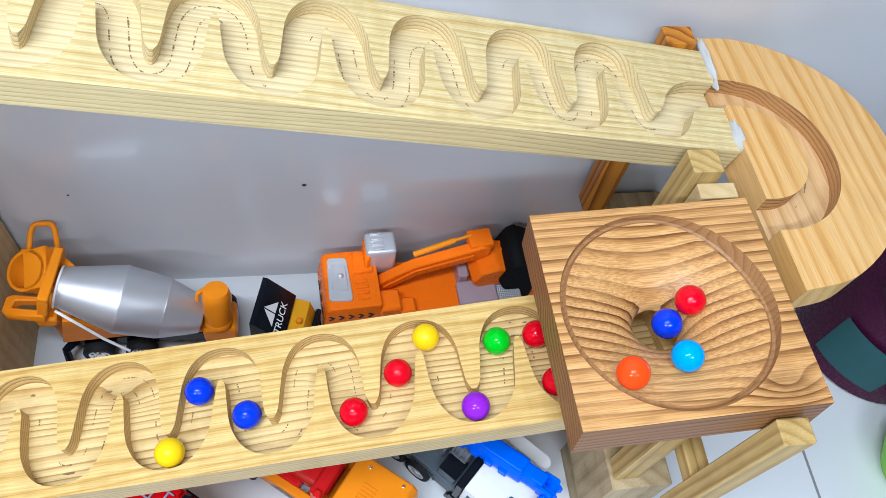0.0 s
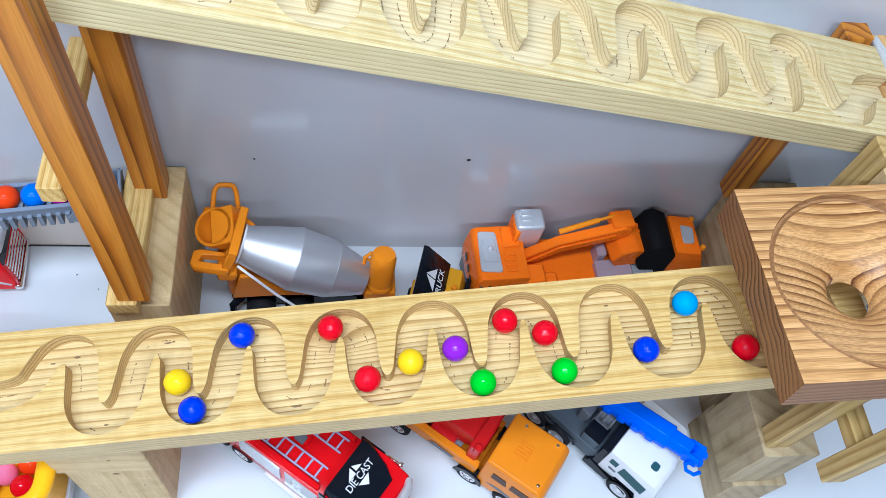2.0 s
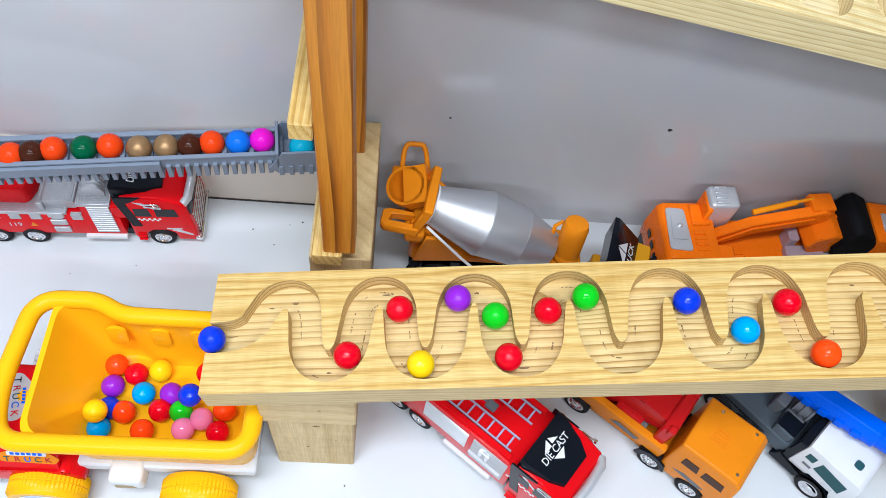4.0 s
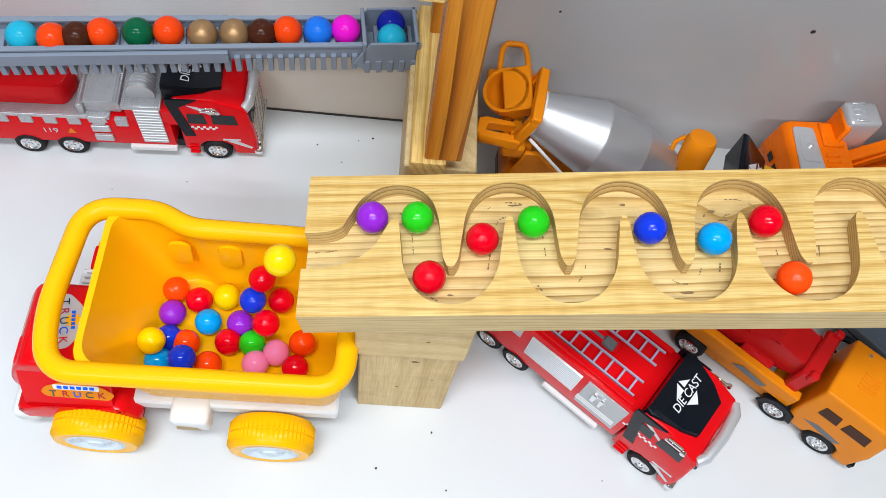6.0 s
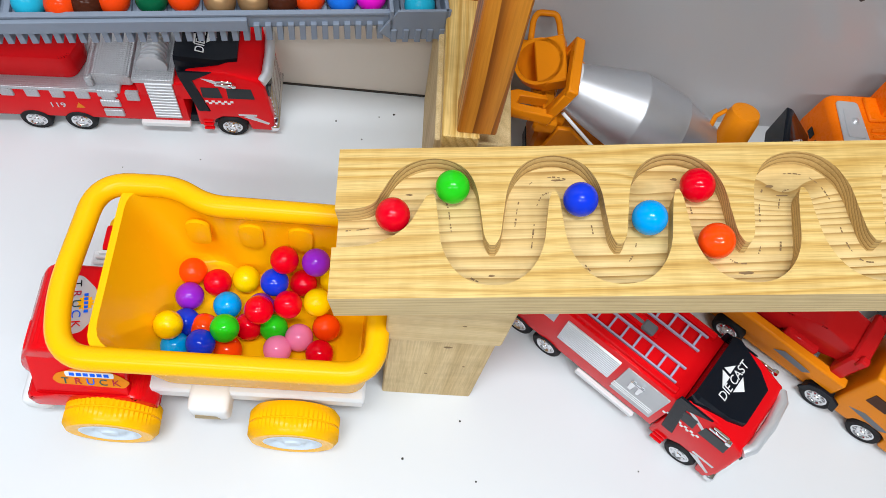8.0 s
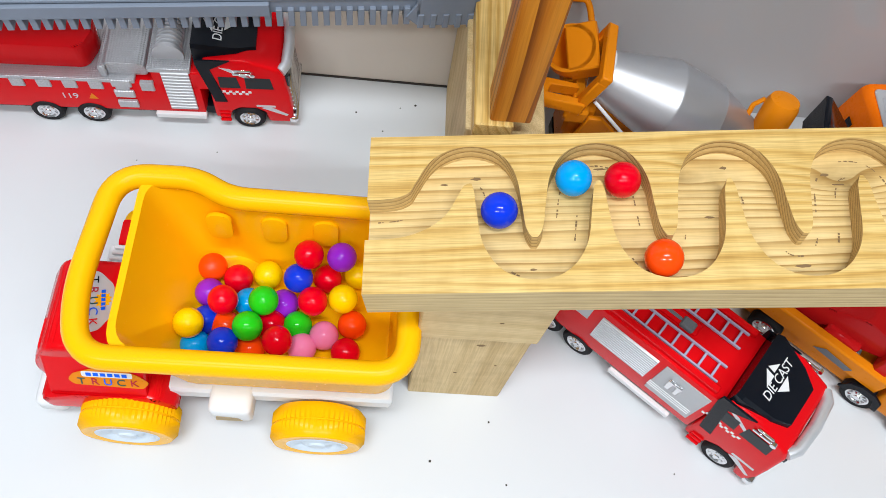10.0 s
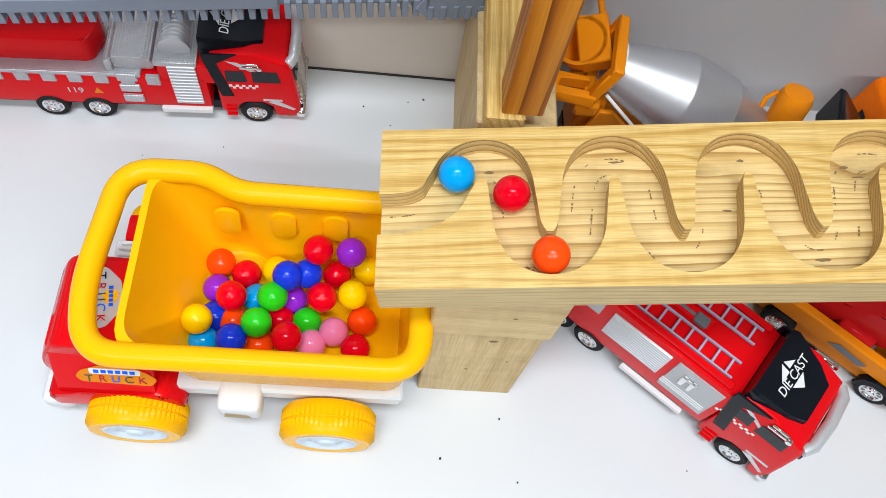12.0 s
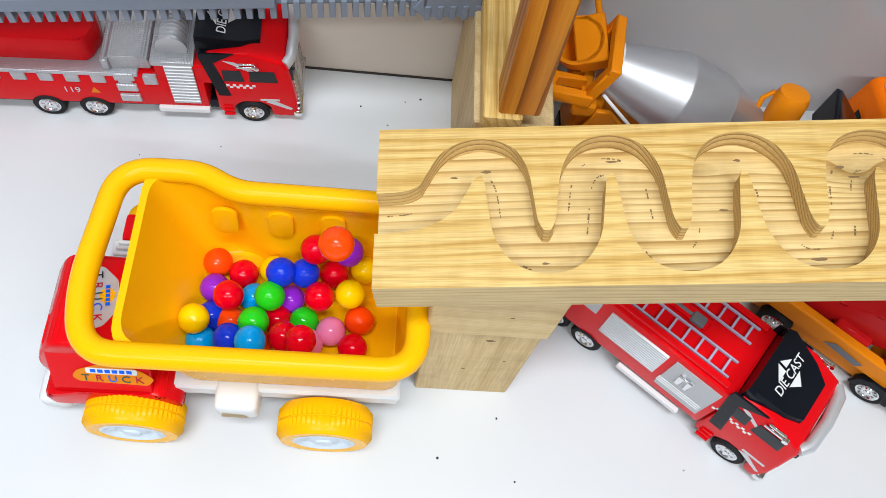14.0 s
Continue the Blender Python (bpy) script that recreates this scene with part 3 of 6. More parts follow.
block("support_block", 0.61, 0.685, 0.57, 0.667, 0.095, 0.222, TIMBER, "weathered timber block under the funnel leg", "block")
block("post", 0.644, 0.674, 0.526, 0.549, 0.265, 0.531, HONEY, "pine leg at the corner of the funnel block", "post")
block("post", 0.614, 0.644, 0.581, 0.607, 0.222, 0.487, HONEY, "pine leg under the funnel block", "post")
block("post", 0.664, 0.688, 0.697, 0.719, 0.216, 0.487, SAWN, "thin pine leg under the back of the funnel block", "post")
block("cross_bar", 0.65, 0.674, 0.549, 0.697, 0.32, 0.343, HONEY, "short pine bar between two funnel legs", "bar")
block("support_block", 0.657, 0.702, 0.685, 0.737, 0.0, 0.216, TIMBER, "upright timber offcut under the thin leg", "block")

# marks on wall and floor
def speck(x, y, z, r, wall=False):
    bm = bmesh.new()
    pts = [(r * (0.7 + 0.5 * random.random()) * math.cos(a), r * (0.7 + 0.5 * random.random()) * math.sin(a)) for a in np.linspace(0, 2 * math.pi, 9)[:-1]]
    prism(bm, pts, 0, 0.0003, "z")
    ob = part("speck", bm, DARK, smooth=False)
    ob.matrix_basis = pose(x, y, z, 90 if wall else 0)
    tagged(ob, "tiny dark speck on the white surface", "speck", "specks", "structure")


def knot(x, y, z, w, h, seed):
    rng = random.Random(seed)
    bm = bmesh.new()
    prism(bm, [(w * (0.7 + 0.5 * rng.random()) * math.cos(a), h * (0.7 + 0.5 * rng.random()) * math.sin(a)) for a in np.linspace(0, 2 * math.pi, 11)[:-1]], 0, 0.0004, "z")
    ob = part("wood_knot", bm, BURN, smooth=False)
    ob.matrix_basis = pose(x, y, z, 90)
    tagged(ob, "small dark knot in the pale timber block", "knot", "knots", "structure")


knot(-0.172, 0.592, 0.166, 0.004, 0.0022, 2)
knot(-0.185, 0.592, 0.08, 0.0016, 0.001, 3)
knot(-0.15, 0.592, 0.11, 0.0014, 0.0009, 4)
knot(-0.165, 0.588, 0.235, 0.0016, 0.001, 5)
speck(0.269, 1.0, 0.245, 0.0032, True)
speck(-0.03, 1.0, 0.235, 0.0016, True)
for x, y in ((-0.255, 0.957), (-0.236, 0.963), (-0.139, 0.564), (-0.275, 0.92), (-0.31, 0.945), (-0.56, 0.85), (0.06, 0.52), (-0.2, 0.52), (-0.12, 0.5), (0.05, 0.60), (-0.47, 0.87)):
    speck(x, y, 0, random.uniform(0.0007, 0.0016))


# dark flecks and knots in the low groove
def fleck(u, v, w, h, seed):
    rng = random.Random(seed)
    bm = bmesh.new()
    pts = [(u + w * (0.6 + 0.6 * rng.random()) * math.cos(a), -v + h * (0.6 + 0.6 * rng.random()) * math.sin(a)) for a in np.linspace(0, 2 * math.pi, 11)[:-1]]
    prism(bm, pts, -0.018, -0.0177, "z")
    part("fleck", bm, BURN, lower, "dark pitch fleck", smooth=False)


for k, (u, v) in enumerate(((0.057, 0.034), (0.082, 0.029), (0.179, 0.022), (0.274, 0.023), (0.257, 0.067), (0.318, 0.109), (0.123, 0.109), (0.349, 0.031), (0.358, 0.04), (0.659, 0.027), (0.592, 0.121), (0.67, 0.12), (0.774, 0.021), (0.44, 0.118))):
    fleck(u, v, 0.0028 + 0.0014 * (k % 3), 0.0009 + 0.0005 * (k % 2), k)


# ---- toy helpers ----
def wheel(parent, x, y, r, w, tyre=RUBBER, hub=CHROME, side=-1, teeth=0, spokes=8):
    """A wheel whose outer face looks along side * y; the hub is a part of it."""
    m = Matrix.Translation((x, y, r)) @ pose(0, 0, 0, 90 if side < 0 else -90)
    bm = bmesh.new()
    segs = teeth * 2 if teeth else 36
    lathe(bm, [(r * 0.62, w / 2 - 0.001), (r * 0.68, w / 2), (r * 0.9, w / 2), (r, w / 2 - r * 0.12)] + ([(r, 0.001), (r * 0.965, 0.0008), (r * 0.965, -0.0008), (r, -0.001)] if teeth else [])
          + [(r, -w / 2 + r * 0.12), (r * 0.9, -w / 2), (r * 0.3, -w / 2)], None, segs)
    if teeth:
        for v in bm.verts:
            k = round(math.atan2(v.co.y, v.co.x) / math.pi * teeth)
            if k % 2 and math.hypot(v.co.x, v.co.y) > r * 0.98:
                v.co.x, v.co.y = v.co.x * 0.965, v.co.y * 0.965
    bmesh.ops.transform(bm, matrix=m, verts=bm.verts)
    ob = part("wheel", bm, tyre, parent)
    bm = bmesh.new()
    lathe(bm, [(r * 0.66, w / 2 - 0.0005), (r * 0.6, w / 2 + 0.0003), (r * 0.54, w / 2 - r * 0.02), (r * 0.5, w / 2 - r * 0.12), (r * 0.36, w / 2 - r * 0.14), (r * 0.3, w / 2 - r * 0.05), (r * 0.2, w / 2 - r * 0.03),
               (r * 0.17, w / 2 + 0.0005), (0, w / 2 + 0.001)], None, spokes * 4)
    for v in bm.verts:
        # shallow spokes pressed into the dish
        k = round(math.atan2(v.co.y, v.co.x) / math.pi * spokes * 2)
        if r * 0.33 < math.hypot(v.co.x, v.co.y) < r * 0.52 and k % 4 < 2:
            v.co.z += r * 0.07
    bmesh.ops.transform(bm, matrix=m, verts=bm.verts)
    part("hub", bm, hub, ob, "spoked silver hub")
    return ob


def lettering(parent, text, size, m, material, label, squeeze=1.0, name="lettering"):
    curve = bpy.data.curves.new(name, "FONT")
    curve.body, curve.size, curve.align_x, curve.align_y, curve.extrude = text, size, "CENTER", "CENTER", 0.0002
    tmp = bpy.data.objects.new(name, curve)
    scene.collection.objects.link(tmp)
    me = bpy.data.meshes.new_from_object(tmp)
    bpy.data.objects.remove(tmp)
    me.materials.clear()
    me.materials.append(material)
    ob = new(name, me)
    ob.parent = parent
    ob.matrix_basis = m @ Matrix.Diagonal((squeeze, 1, 1, 1))
    return tagged(ob, label)


def plate(parent, name, material, outline, m, thick=0.001, label="", bevel=0.0003):
    """A flat piece with an outline in the plane of m, thick along its z."""
    bm = bmesh.new()
    prism(bm, outline, 0.0, thick, "z", bevel, m)
    return part(name, bm, material, parent, label, smooth=False)


def rect(x0, x1, y0, y1):
    return [(x0, y0), (x1, y0), (x1, y1), (x0, y1)]


def side_m(x, y, z, side):
    """A plane standing on a flank: x along the toy, y up, z outwards."""
    return Matrix(((1, 0, 0, x), (0, 0, side, y), (0, 1, 0, z), (0, 0, 0, 1))) if side > 0 else Matrix(((1, 0, 0, x), (0, 0, -1, y), (0, 1, 0, z), (0, 0, 0, 1)))


def m_side(y, side):
    return side_m(0, y, 0, side)


def deflector(parent, x0, x1, hw, z0, z1, words, size=0.017, nose=0.58):
    """The black roof fairing, narrower at its front, with white triangles and lettering."""
    bm = bmesh.new()
    k = x0 + (x1 - x0) * 0.12
    rows = [(x0, hw * 0.96, z0 - 0.012, z1), (k, hw, z0 - 0.012, z1 + 0.0005), (x0 + (x1 - x0) * 0.7, hw * 0.82, z0 - 0.01, z0 + (z1 - z0) * 0.45), (x1, hw * nose, z0 - 0.01, z0 + 0.003)]
    loops = [[bm.verts.new(q) for q in ((x, -w, lo), (x, -w * 0.97, hi - 0.004), (x, -w * 0.9, hi), (x, w * 0.9, hi), (x, w * 0.97, hi - 0.004), (x, w, lo))] for x, w, lo, hi in rows]
    for a, b in zip(loops, loops[1:]):
        for i in range(5):
            bm.faces.new((a[i], a[i + 1], b[i + 1], b[i]))
        bm.faces.new((a[5], a[0], b[0], b[5]))
    bm.faces.new(loops[0])
    bm.faces.new(loops[-1][::-1])
    part("roof_fairing", bm, BLACK, parent, "glossy black roof fairing", sharp=30)
    xa, za, xb, zb = k, z1 + 0.0005, x0 + (x1 - x0) * 0.7, z0 + (z1 - z0) * 0.45
    ang = math.degrees(math.atan2(zb - za, xb - xa))
    t = Matrix.Translation(((xa + xb) / 2, 0, (za + zb) / 2 + 0.0008)) @ pose(0, 0, 0, 0, -ang, 0) @ pose(0, 0, 0, 0, 0, 90)
    s = size
    for tri in ([(-s * 1.15, s * 0.42), (-s * 0.1, s * 0.42), (-s * 0.1, s * 1.2)], [(0.12 * s, s * 0.55), (s * 0.95, s * 0.55), (0.12 * s, s * 1.2)], [(-s * 0.75, -s * 0.42), (s * 0.75, -s * 0.42), (0, -s * 1.15)]):
        plate(parent, "emblem_piece", WHITE, tri, t, 0.0004, "white printed triangle", 0)
    lettering(parent, words, size, t, WHITE, "white block lettering", 0.86)


def ladder_on(parent, m, length, width, rungs, material, bar=0.0022):
    bm = bmesh.new()
    for y in (-width / 2, width / 2):
        cuboid(bm, 0, length, y - bar / 2, y + bar / 2, 0, bar * 1.4, 0.0004, m)
    for k in range(rungs):
        x = length * (k + 0.5) / rungs
        cuboid(bm, x - bar / 2, x + bar / 2, -width / 2, width / 2, 0.0002, bar * 1.1, 0, m)
    return part("ladder", bm, material, parent, "lilac-grey plastic ladder")


def shutter(parent, x0, x1, z0, z1, y, side, slats=9, material=STEEL, horizontal=True):
    bm = bmesh.new()
    step = (z1 - z0) / slats
    ribs = [q for k in range(slats) for q in ((z0 + step * (k + 0.06), 0.0012), (z0 + step * (k + 0.2), 0.0024), (z0 + step * (k + 0.8), 0.0024), (z0 + step * (k + 0.94), 0.0012))]
    prism(bm, [(z0, 0.0)] + ribs + [(z1, 0.0)], x0, x1, "x", 0, side_m(0, y, 0, side))
    part("shutter", bm, material, parent, "ribbed silver roller shutter", smooth=False)


def taller(t, k):
    """Draws a toy's bodywork up from its axles."""
    for ob in t.children:
        if ob.name.startswith("wheel"):
            continue
        if ob.matrix_basis == Matrix.Identity(4):
            for v in ob.data.vertices:
                v.co.z = 0.02 + (v.co.z - 0.02) * k
        else:
            ob.location.z = 0.02 + (ob.location.z - 0.02) * k


# ---- red fire engines ----
def fire_cab(t, hw, h, front, back, glass):
    """The cab shared by both fire engines: x runs forward."""
    bm = bmesh.new()
    prof = [(back, 0.018), (-0.022, 0.018), (-0.019, 0.03), (-0.009, 0.037), (0.009, 0.037), (0.019, 0.03), (0.022, 0.012), (front, 0.012), (front + 0.002, 0.035),
            (front, 0.06), (front - 0.004, h - 0.026), (front - 0.01, h - 0.014), (front - 0.045, h), (back, h)]
    prism(bm, prof, -hw, hw, "y", 0.004, segs=3)
    part("cab", bm, RED, t, "glossy red cab")
    for side in (-1, 1):
        y = side * hw
        for x0, x1 in ((front - 0.077, front - 0.054), (front - 0.048, front - 0.017)):
            m = side_m(0, y, 0, side)
            plate(t, "window", GLASSY, [(x0, glass), (x1, glass), (x1 - 0.003, glass + 0.019), (x0, glass + 0.019)], m, 0.0009, "dark side window")
        bm = bmesh.new()
        m = side_m(0, y, 0, side)
        for k in range(12):
            cuboid(bm, front - 0.086 + 0.0036 * k, front - 0.0826 + 0.0036 * k, glass - 0.0125 + 0.0034 * (k % 2), glass - 0.0093 + 0.0034 * (k % 2), 0, 0.0005, 0, m)
        part("chequer_strip", bm, WHITE, t, "white chequer print", smooth=False)
        plate(t, "stripe_print", SILVER, [(front - 0.074, h - 0.012), (front - 0.062, h - 0.014), (front - 0.034, h - 0.034), (front - 0.038, h - 0.035)], m_side(y, side), 0.0005, "pale slanted stripe print", 0)
        plate(t, "stripe_print", SILVER, [(front - 0.034, 0.04), (front - 0.006, 0.026), (front - 0.004, 0.029), (front - 0.026, 0.044)], m_side(y, side), 0.0005, "pale slanted stripe print", 0)
        bm = bmesh.new()
        cuboid(bm, -0.01, 0.012, glass + 0.025, glass + 0.0285, 0, 0.003, 0.0008, m)
        cuboid(bm, -0.008, 0.010, glass + 0.0305, glass + 0.0335, 0, 0.0025, 0.0008, m)
        lathe(bm, [(0.0, 0.0), (0.003, 0.0), (0.003, 0.004), (0, 0.005)], m @ Matrix.Translation((0.012, glass + 0.029, 0.0015)), 12)
        part("mirror_bracket", bm, CHROME, t, "small chrome mirror bracket")
        bm = bmesh.new()
        prism(bm, [(back + 0.004, 0.05), (back + 0.018, 0.05), (back + 0.006, h - 0.016), (back + 0.03, h), (back - 0.008, h), (back - 0.008, h - 0.012)], y - 0.0012, y + 0.0012, "y", 0.0006)
        part("side_pillar", bm, BLACK, t, "black slanted pillar")
        bm = bmesh.new()
        for k in range(3):
            cuboid(bm, back + 0.006, -0.022, 0.016 + 0.006 * k, 0.0185 + 0.006 * k, 0, 0.0016 + 0.0012 * (2 - k), 0.0004, m)
        part("step", bm, RED, t, "red moulded step")
    bm = bmesh.new()
    tube(bm, [(front - 0.008, -hw + 0.004, h - 0.02), (front - 0.002, -hw * 0.7, h - 0.018), (front, 0, h - 0.017), (front - 0.002, hw * 0.7, h - 0.018), (front - 0.008, hw - 0.004, h - 0.02)], 0.0062, 12)
    part("sun_visor", bm, SILVER, t, "silver rounded visor bar")
    bm = bmesh.new()
    prism(bm, [(front - 0.006, glass), (front + 0.0005, glass), (front - 0.001, h - 0.03), (front - 0.008, h - 0.03)], -hw * 0.9, hw * 0.9, "y", 0.001)
    part("windscreen", bm, GLASSY, t, "dark windscreen")
    bm = bmesh.new()
    for k in range(6):
        cuboid(bm, front - 0.003 - 0.0006 * k, front + 0.0045 - 0.0008 * k, -hw * 0.8, hw * 0.8, 0.026 + 0.008 * k, 0.031 + 0.008 * k, 0.0008)
    cuboid(bm, front - 0.004, front + 0.007, -hw - 0.001, hw + 0.001, 0.012, 0.022, 0.002)
    part("grille", bm, CHROME, t, "silver slatted grille and bumper")


def front_fire_engine():
    t = thing("fire_engine_toy", pose(0.1275, 0.572, 0, 0, 0, -38.2), "red die-cast toy fire engine with roof ladders and black fairing", "toy truck", "toy trucks")
    hw, h = 0.044, 0.125
    fire_cab(t, hw, h, 0.037, -0.042, 0.087)
    deflector(t, -0.044, 0.014, hw - 0.001, h - 0.006, h + 0.013, "DIE CAST", 0.0135)
    bm = bmesh.new()
    cuboid(bm, -0.28, -0.044, -hw, hw, 0.03, 0.112, 0.002, segs=2)
    part("body", bm, RED, t, "glossy red equipment body")
    bm = bmesh.new()
    cuboid(bm, -0.278, -0.054, -hw + 0.003, -hw + 0.010, 0.111, 0.119, 0.0012)
    cuboid(bm, -0.278, -0.054, hw - 0.010, hw - 0.003, 0.111, 0.119, 0.0012)
    cuboid(bm, -0.16, -0.1, -0.006, 0.009, 0.111, 0.117, 0.002)
    part("roof_rail", bm, RED, t, "red raised roof rail", smooth=False)
    ladder_on(t, pose(-0.26, -0.0215, 0.1135), 0.2, 0.019, 13, plastic("lilac_grey_plastic", (0.42, 0.40, 0.55), 0.4))
    ladder_on(t, pose(-0.26, 0.0225, 0.1135), 0.2, 0.019, 13, bpy.data.materials["lilac_grey_plastic"])
    bm = bmesh.new()
    cuboid(bm, -0.175, -0.12, -0.003, 0.001, 0.113, 0.118, 0.001)
    cuboid(bm, -0.12, -0.105, -0.007, 0.005, 0.1125, 0.119, 0.0015)
    part("water_nozzle", bm, GREY, t, "grey plastic spade-shaped tool")
    for side in (-1, 1):
        y = side * hw
        shutter(t, -0.18, -0.112, 0.058, 0.102, y, side, 11)
        m = side_m(0, y, 0, side)
        plate(t, "locker_panel", STEEL, rect(-0.104, -0.052, 0.044, 0.104), m, 0.0014, "flat silver locker panel")
        bm = bmesh.new()
        cuboid(bm, -0.092, -0.086, 0.072, 0.092, 0.001, 0.0035, 0.0008, m)
        cuboid(bm, -0.082, -0.077, 0.072, 0.092, 0.001, 0.0035, 0.0008, m)
        cuboid(bm, -0.093, -0.076, 0.088, 0.091, 0.002, 0.0045, 0.0008, m)
        part("panel_fitting", bm, CHROME, t, "small chrome fittings")
        bm = bmesh.new()
        for k in range(3):
            cuboid(bm, -0.105, -0.055, 0.053 + 0.004 * k, 0.0545 + 0.004 * k, 0.001, 0.002, 0, m)
        part("panel_rib", bm, WHITE, t, smooth=False)
        plate(t, "vent_panel", STEEL, rect(-0.22, -0.192, 0.08, 0.102), m, 0.0014, "silver vent panel")
        bm = bmesh.new()
        cuboid(bm, -0.142, -0.064, side * (hw + 0.001) - 0.003, side * (hw + 0.001) + 0.003, 0.02, 0.027, 0.001)
        part("running_board", bm, WHITE, t, "pale running board")
        for x in (0.0, -0.185, -0.226):
            wheel(t, x, side * (hw - 0.006), 0.0185, 0.014, side=side)
        bars = plate(t, "print_bar", SILVER, rect(0.004, 0.03, 0.044, 0.048), m, 0.0004, "small pale print")
    bm = bmesh.new()
    cuboid(bm, -0.285, 0.03, -hw + 0.012, hw - 0.012, 0.012, 0.03)
    part("chassis", bm, BLACK, t)
    return t


def ladder_fire_engine():
    t = thing("fire_engine_toy", pose(-0.4366, 0.954, 0, 0, 0, 3.37), "long red toy fire engine with silver deck and raised ladder", "toy truck", "toy trucks")
    hw, h = 0.0435, 0.124
    fire_cab(t, hw, h, 0.05, -0.04, 0.077)
    deflector(t, -0.05, 0.016, hw - 0.002, h - 0.003, h + 0.017, "DIE CAST", 0.0145)
    bm = bmesh.new()
    cuboid(bm, -0.46, -0.05, -hw, hw, 0.026, 0.078, 0.002, segs=2)
    cuboid(bm, -0.1, -0.038, -hw, hw, 0.07, 0.1, 0.002)
    part("body", bm, RED, t, "glossy red body")
    bm = bmesh.new()
    cuboid(bm, -0.102, -0.056, -hw - 0.0006, hw, 0.0985, 0.106, 0.001)
    cuboid(bm, -0.45, -0.12, -hw - 0.001, hw, 0.0775, 0.083, 0.001)
    for k in range(12):
        cuboid(bm, -0.115 - 0.028 * k, -0.1 - 0.028 * k, -hw - 0.002, -hw + 0.004, 0.066, 0.08, 0.0008)
    part("deck", bm, TREAD, t, "chequered silver deck plate")
    bm = bmesh.new()
    prism(bm, rounded([(-0.105, 0.083), (-0.105, 0.098), (-0.115, 0.102), (-0.15, 0.102), (-0.156, 0.083)], 0.004), -0.036, 0.03, "y", 0.001)
    cuboid(bm, -0.156, -0.148, -0.04, 0.02, 0.083, 0.1, 0.001)
    part("pump_housing", bm, TREAD, t, "pale silver pump housing")
    bm = bmesh.new()
    coils = [q for k in range(8) for q in ((0.0125, -0.022 + 0.0055 * k), (0.0148, -0.0205 + 0.0055 * k), (0.0148, -0.0185 + 0.0055 * k), (0.0125, -0.017 + 0.0055 * k))]
    lathe(bm, [(0, -0.03), (0.0168, -0.03), (0.0168, -0.0255), (0.0125, -0.025)] + coils + [(0.0125, 0.026), (0, 0.026)], Matrix.Translation((-0.079, 0, 0.112)) @ pose(0, 0, 0, -90), 28)
    part("hose_reel", bm, SILVER, t, "ribbed silver hose reel")
    bm = bmesh.new()
    prism(bm, rounded([(-0.40, -0.03), (-0.17, -0.03), (-0.16, 0.0), (-0.17, 0.03), (-0.40, 0.03)], 0.01), 0.083, 0.118, "z", 0.004, segs=2)
    part("turret", bm, RED, t, "red ladder turret")
    for side in (-1, 1):
        y = side * hw
        m = side_m(0, y, 0, side)
        shutter(t, -0.088, -0.058, 0.034, 0.101, y, side, 12)
        bm = bmesh.new()
        for k in range(3):
            cuboid(bm, -0.146, -0.124, 0.036 + 0.018 * k, 0.048 + 0.018 * k, 0, 0.004 - 0.0008 * k, 0.0008, m)
        part("side_steps", bm, TREAD, t, "silver side steps", smooth=False)
        bm = bmesh.new()
        cuboid(bm, -0.108, -0.05, 0.018, 0.026, -0.004, 0.004, 0.001, m)
        part("running_board", bm, WHITE, t, "pale running board")
        for x in (0.0, -0.18, -0.232, -0.40):
            wheel(t, x, side * (hw - 0.005), 0.0185, 0.013, side=side)
        if side < 0:
            lettering(t, "119", 0.013, m @ Matrix.Translation((-0.198, 0.05, 0.0006)), SILVER, "silver number print")
            plate(t, "print_bar", SILVER, rect(0.01, 0.032, 0.042, 0.0455), m, 0.0004, "small pale print")
            plate(t, "flame_print", OCHRE, [(-0.178, 0.046), (-0.168, 0.046), (-0.173, 0.056)], m, 0.0004, "small orange flame print", 0)
    bm = bmesh.new()
    cuboid(bm, -0.45, 0.03, -hw + 0.01, hw - 0.01, 0.012, 0.026)
    part("chassis", bm, BLACK, t)
    # the channel ladder over the truck
    lad = MIDGREY
    m = t.matrix_basis.inverted() @ pose(-0.8565, 0.8447, 0.224, 0, 0, 8.2)
    bm = bmesh.new()
    for y in (-0.019, 0.019):
        cuboid(bm, -0.05, 0.612, y - 0.0013, y + 0.0013, 0.004, 0.022, 0.0005, m)
        cuboid(bm, -0.05, 0.612, y - 0.003, y + 0.003, 0.0205, 0.0235, 0.0005, m)
    cuboid(bm, -0.05, 0.612, -0.018, 0.018, 0.001, 0.004, 0, m)
    part("ladder_channel", bm, lad, t, "slate-grey channel-shaped ladder")
    for k in range(58):
        x = -0.04 + 0.0112 * k
        bm = bmesh.new()
        cuboid(bm, x, x + 0.006, -0.0245, 0.0245, -0.012, 0.0105, 0.0005, m)
        part("rung", bm, lad, t, smooth=False)
    bm = bmesh.new()
    cuboid(bm, -0.05, 0.47, -0.0265, -0.0215, 0.004, 0.02, 0.0008, m)
    cuboid(bm, -0.05, 0.47, 0.0215, 0.0265, 0.004, 0.02, 0.0008, m)
    part("outer_rail", bm, lad, t, smooth=False)
    bm = bmesh.new()
    cuboid(bm, 0.612, 0.668, -0.024, 0.024, -0.009, -0.006, 0.0005, m)
    basket = part("basket", bm, lad, t, "slate-grey rescue basket", smooth=False)
    for y0, y1 in ((-0.026, -0.023), (0.023, 0.026)):
        bm = bmesh.new()
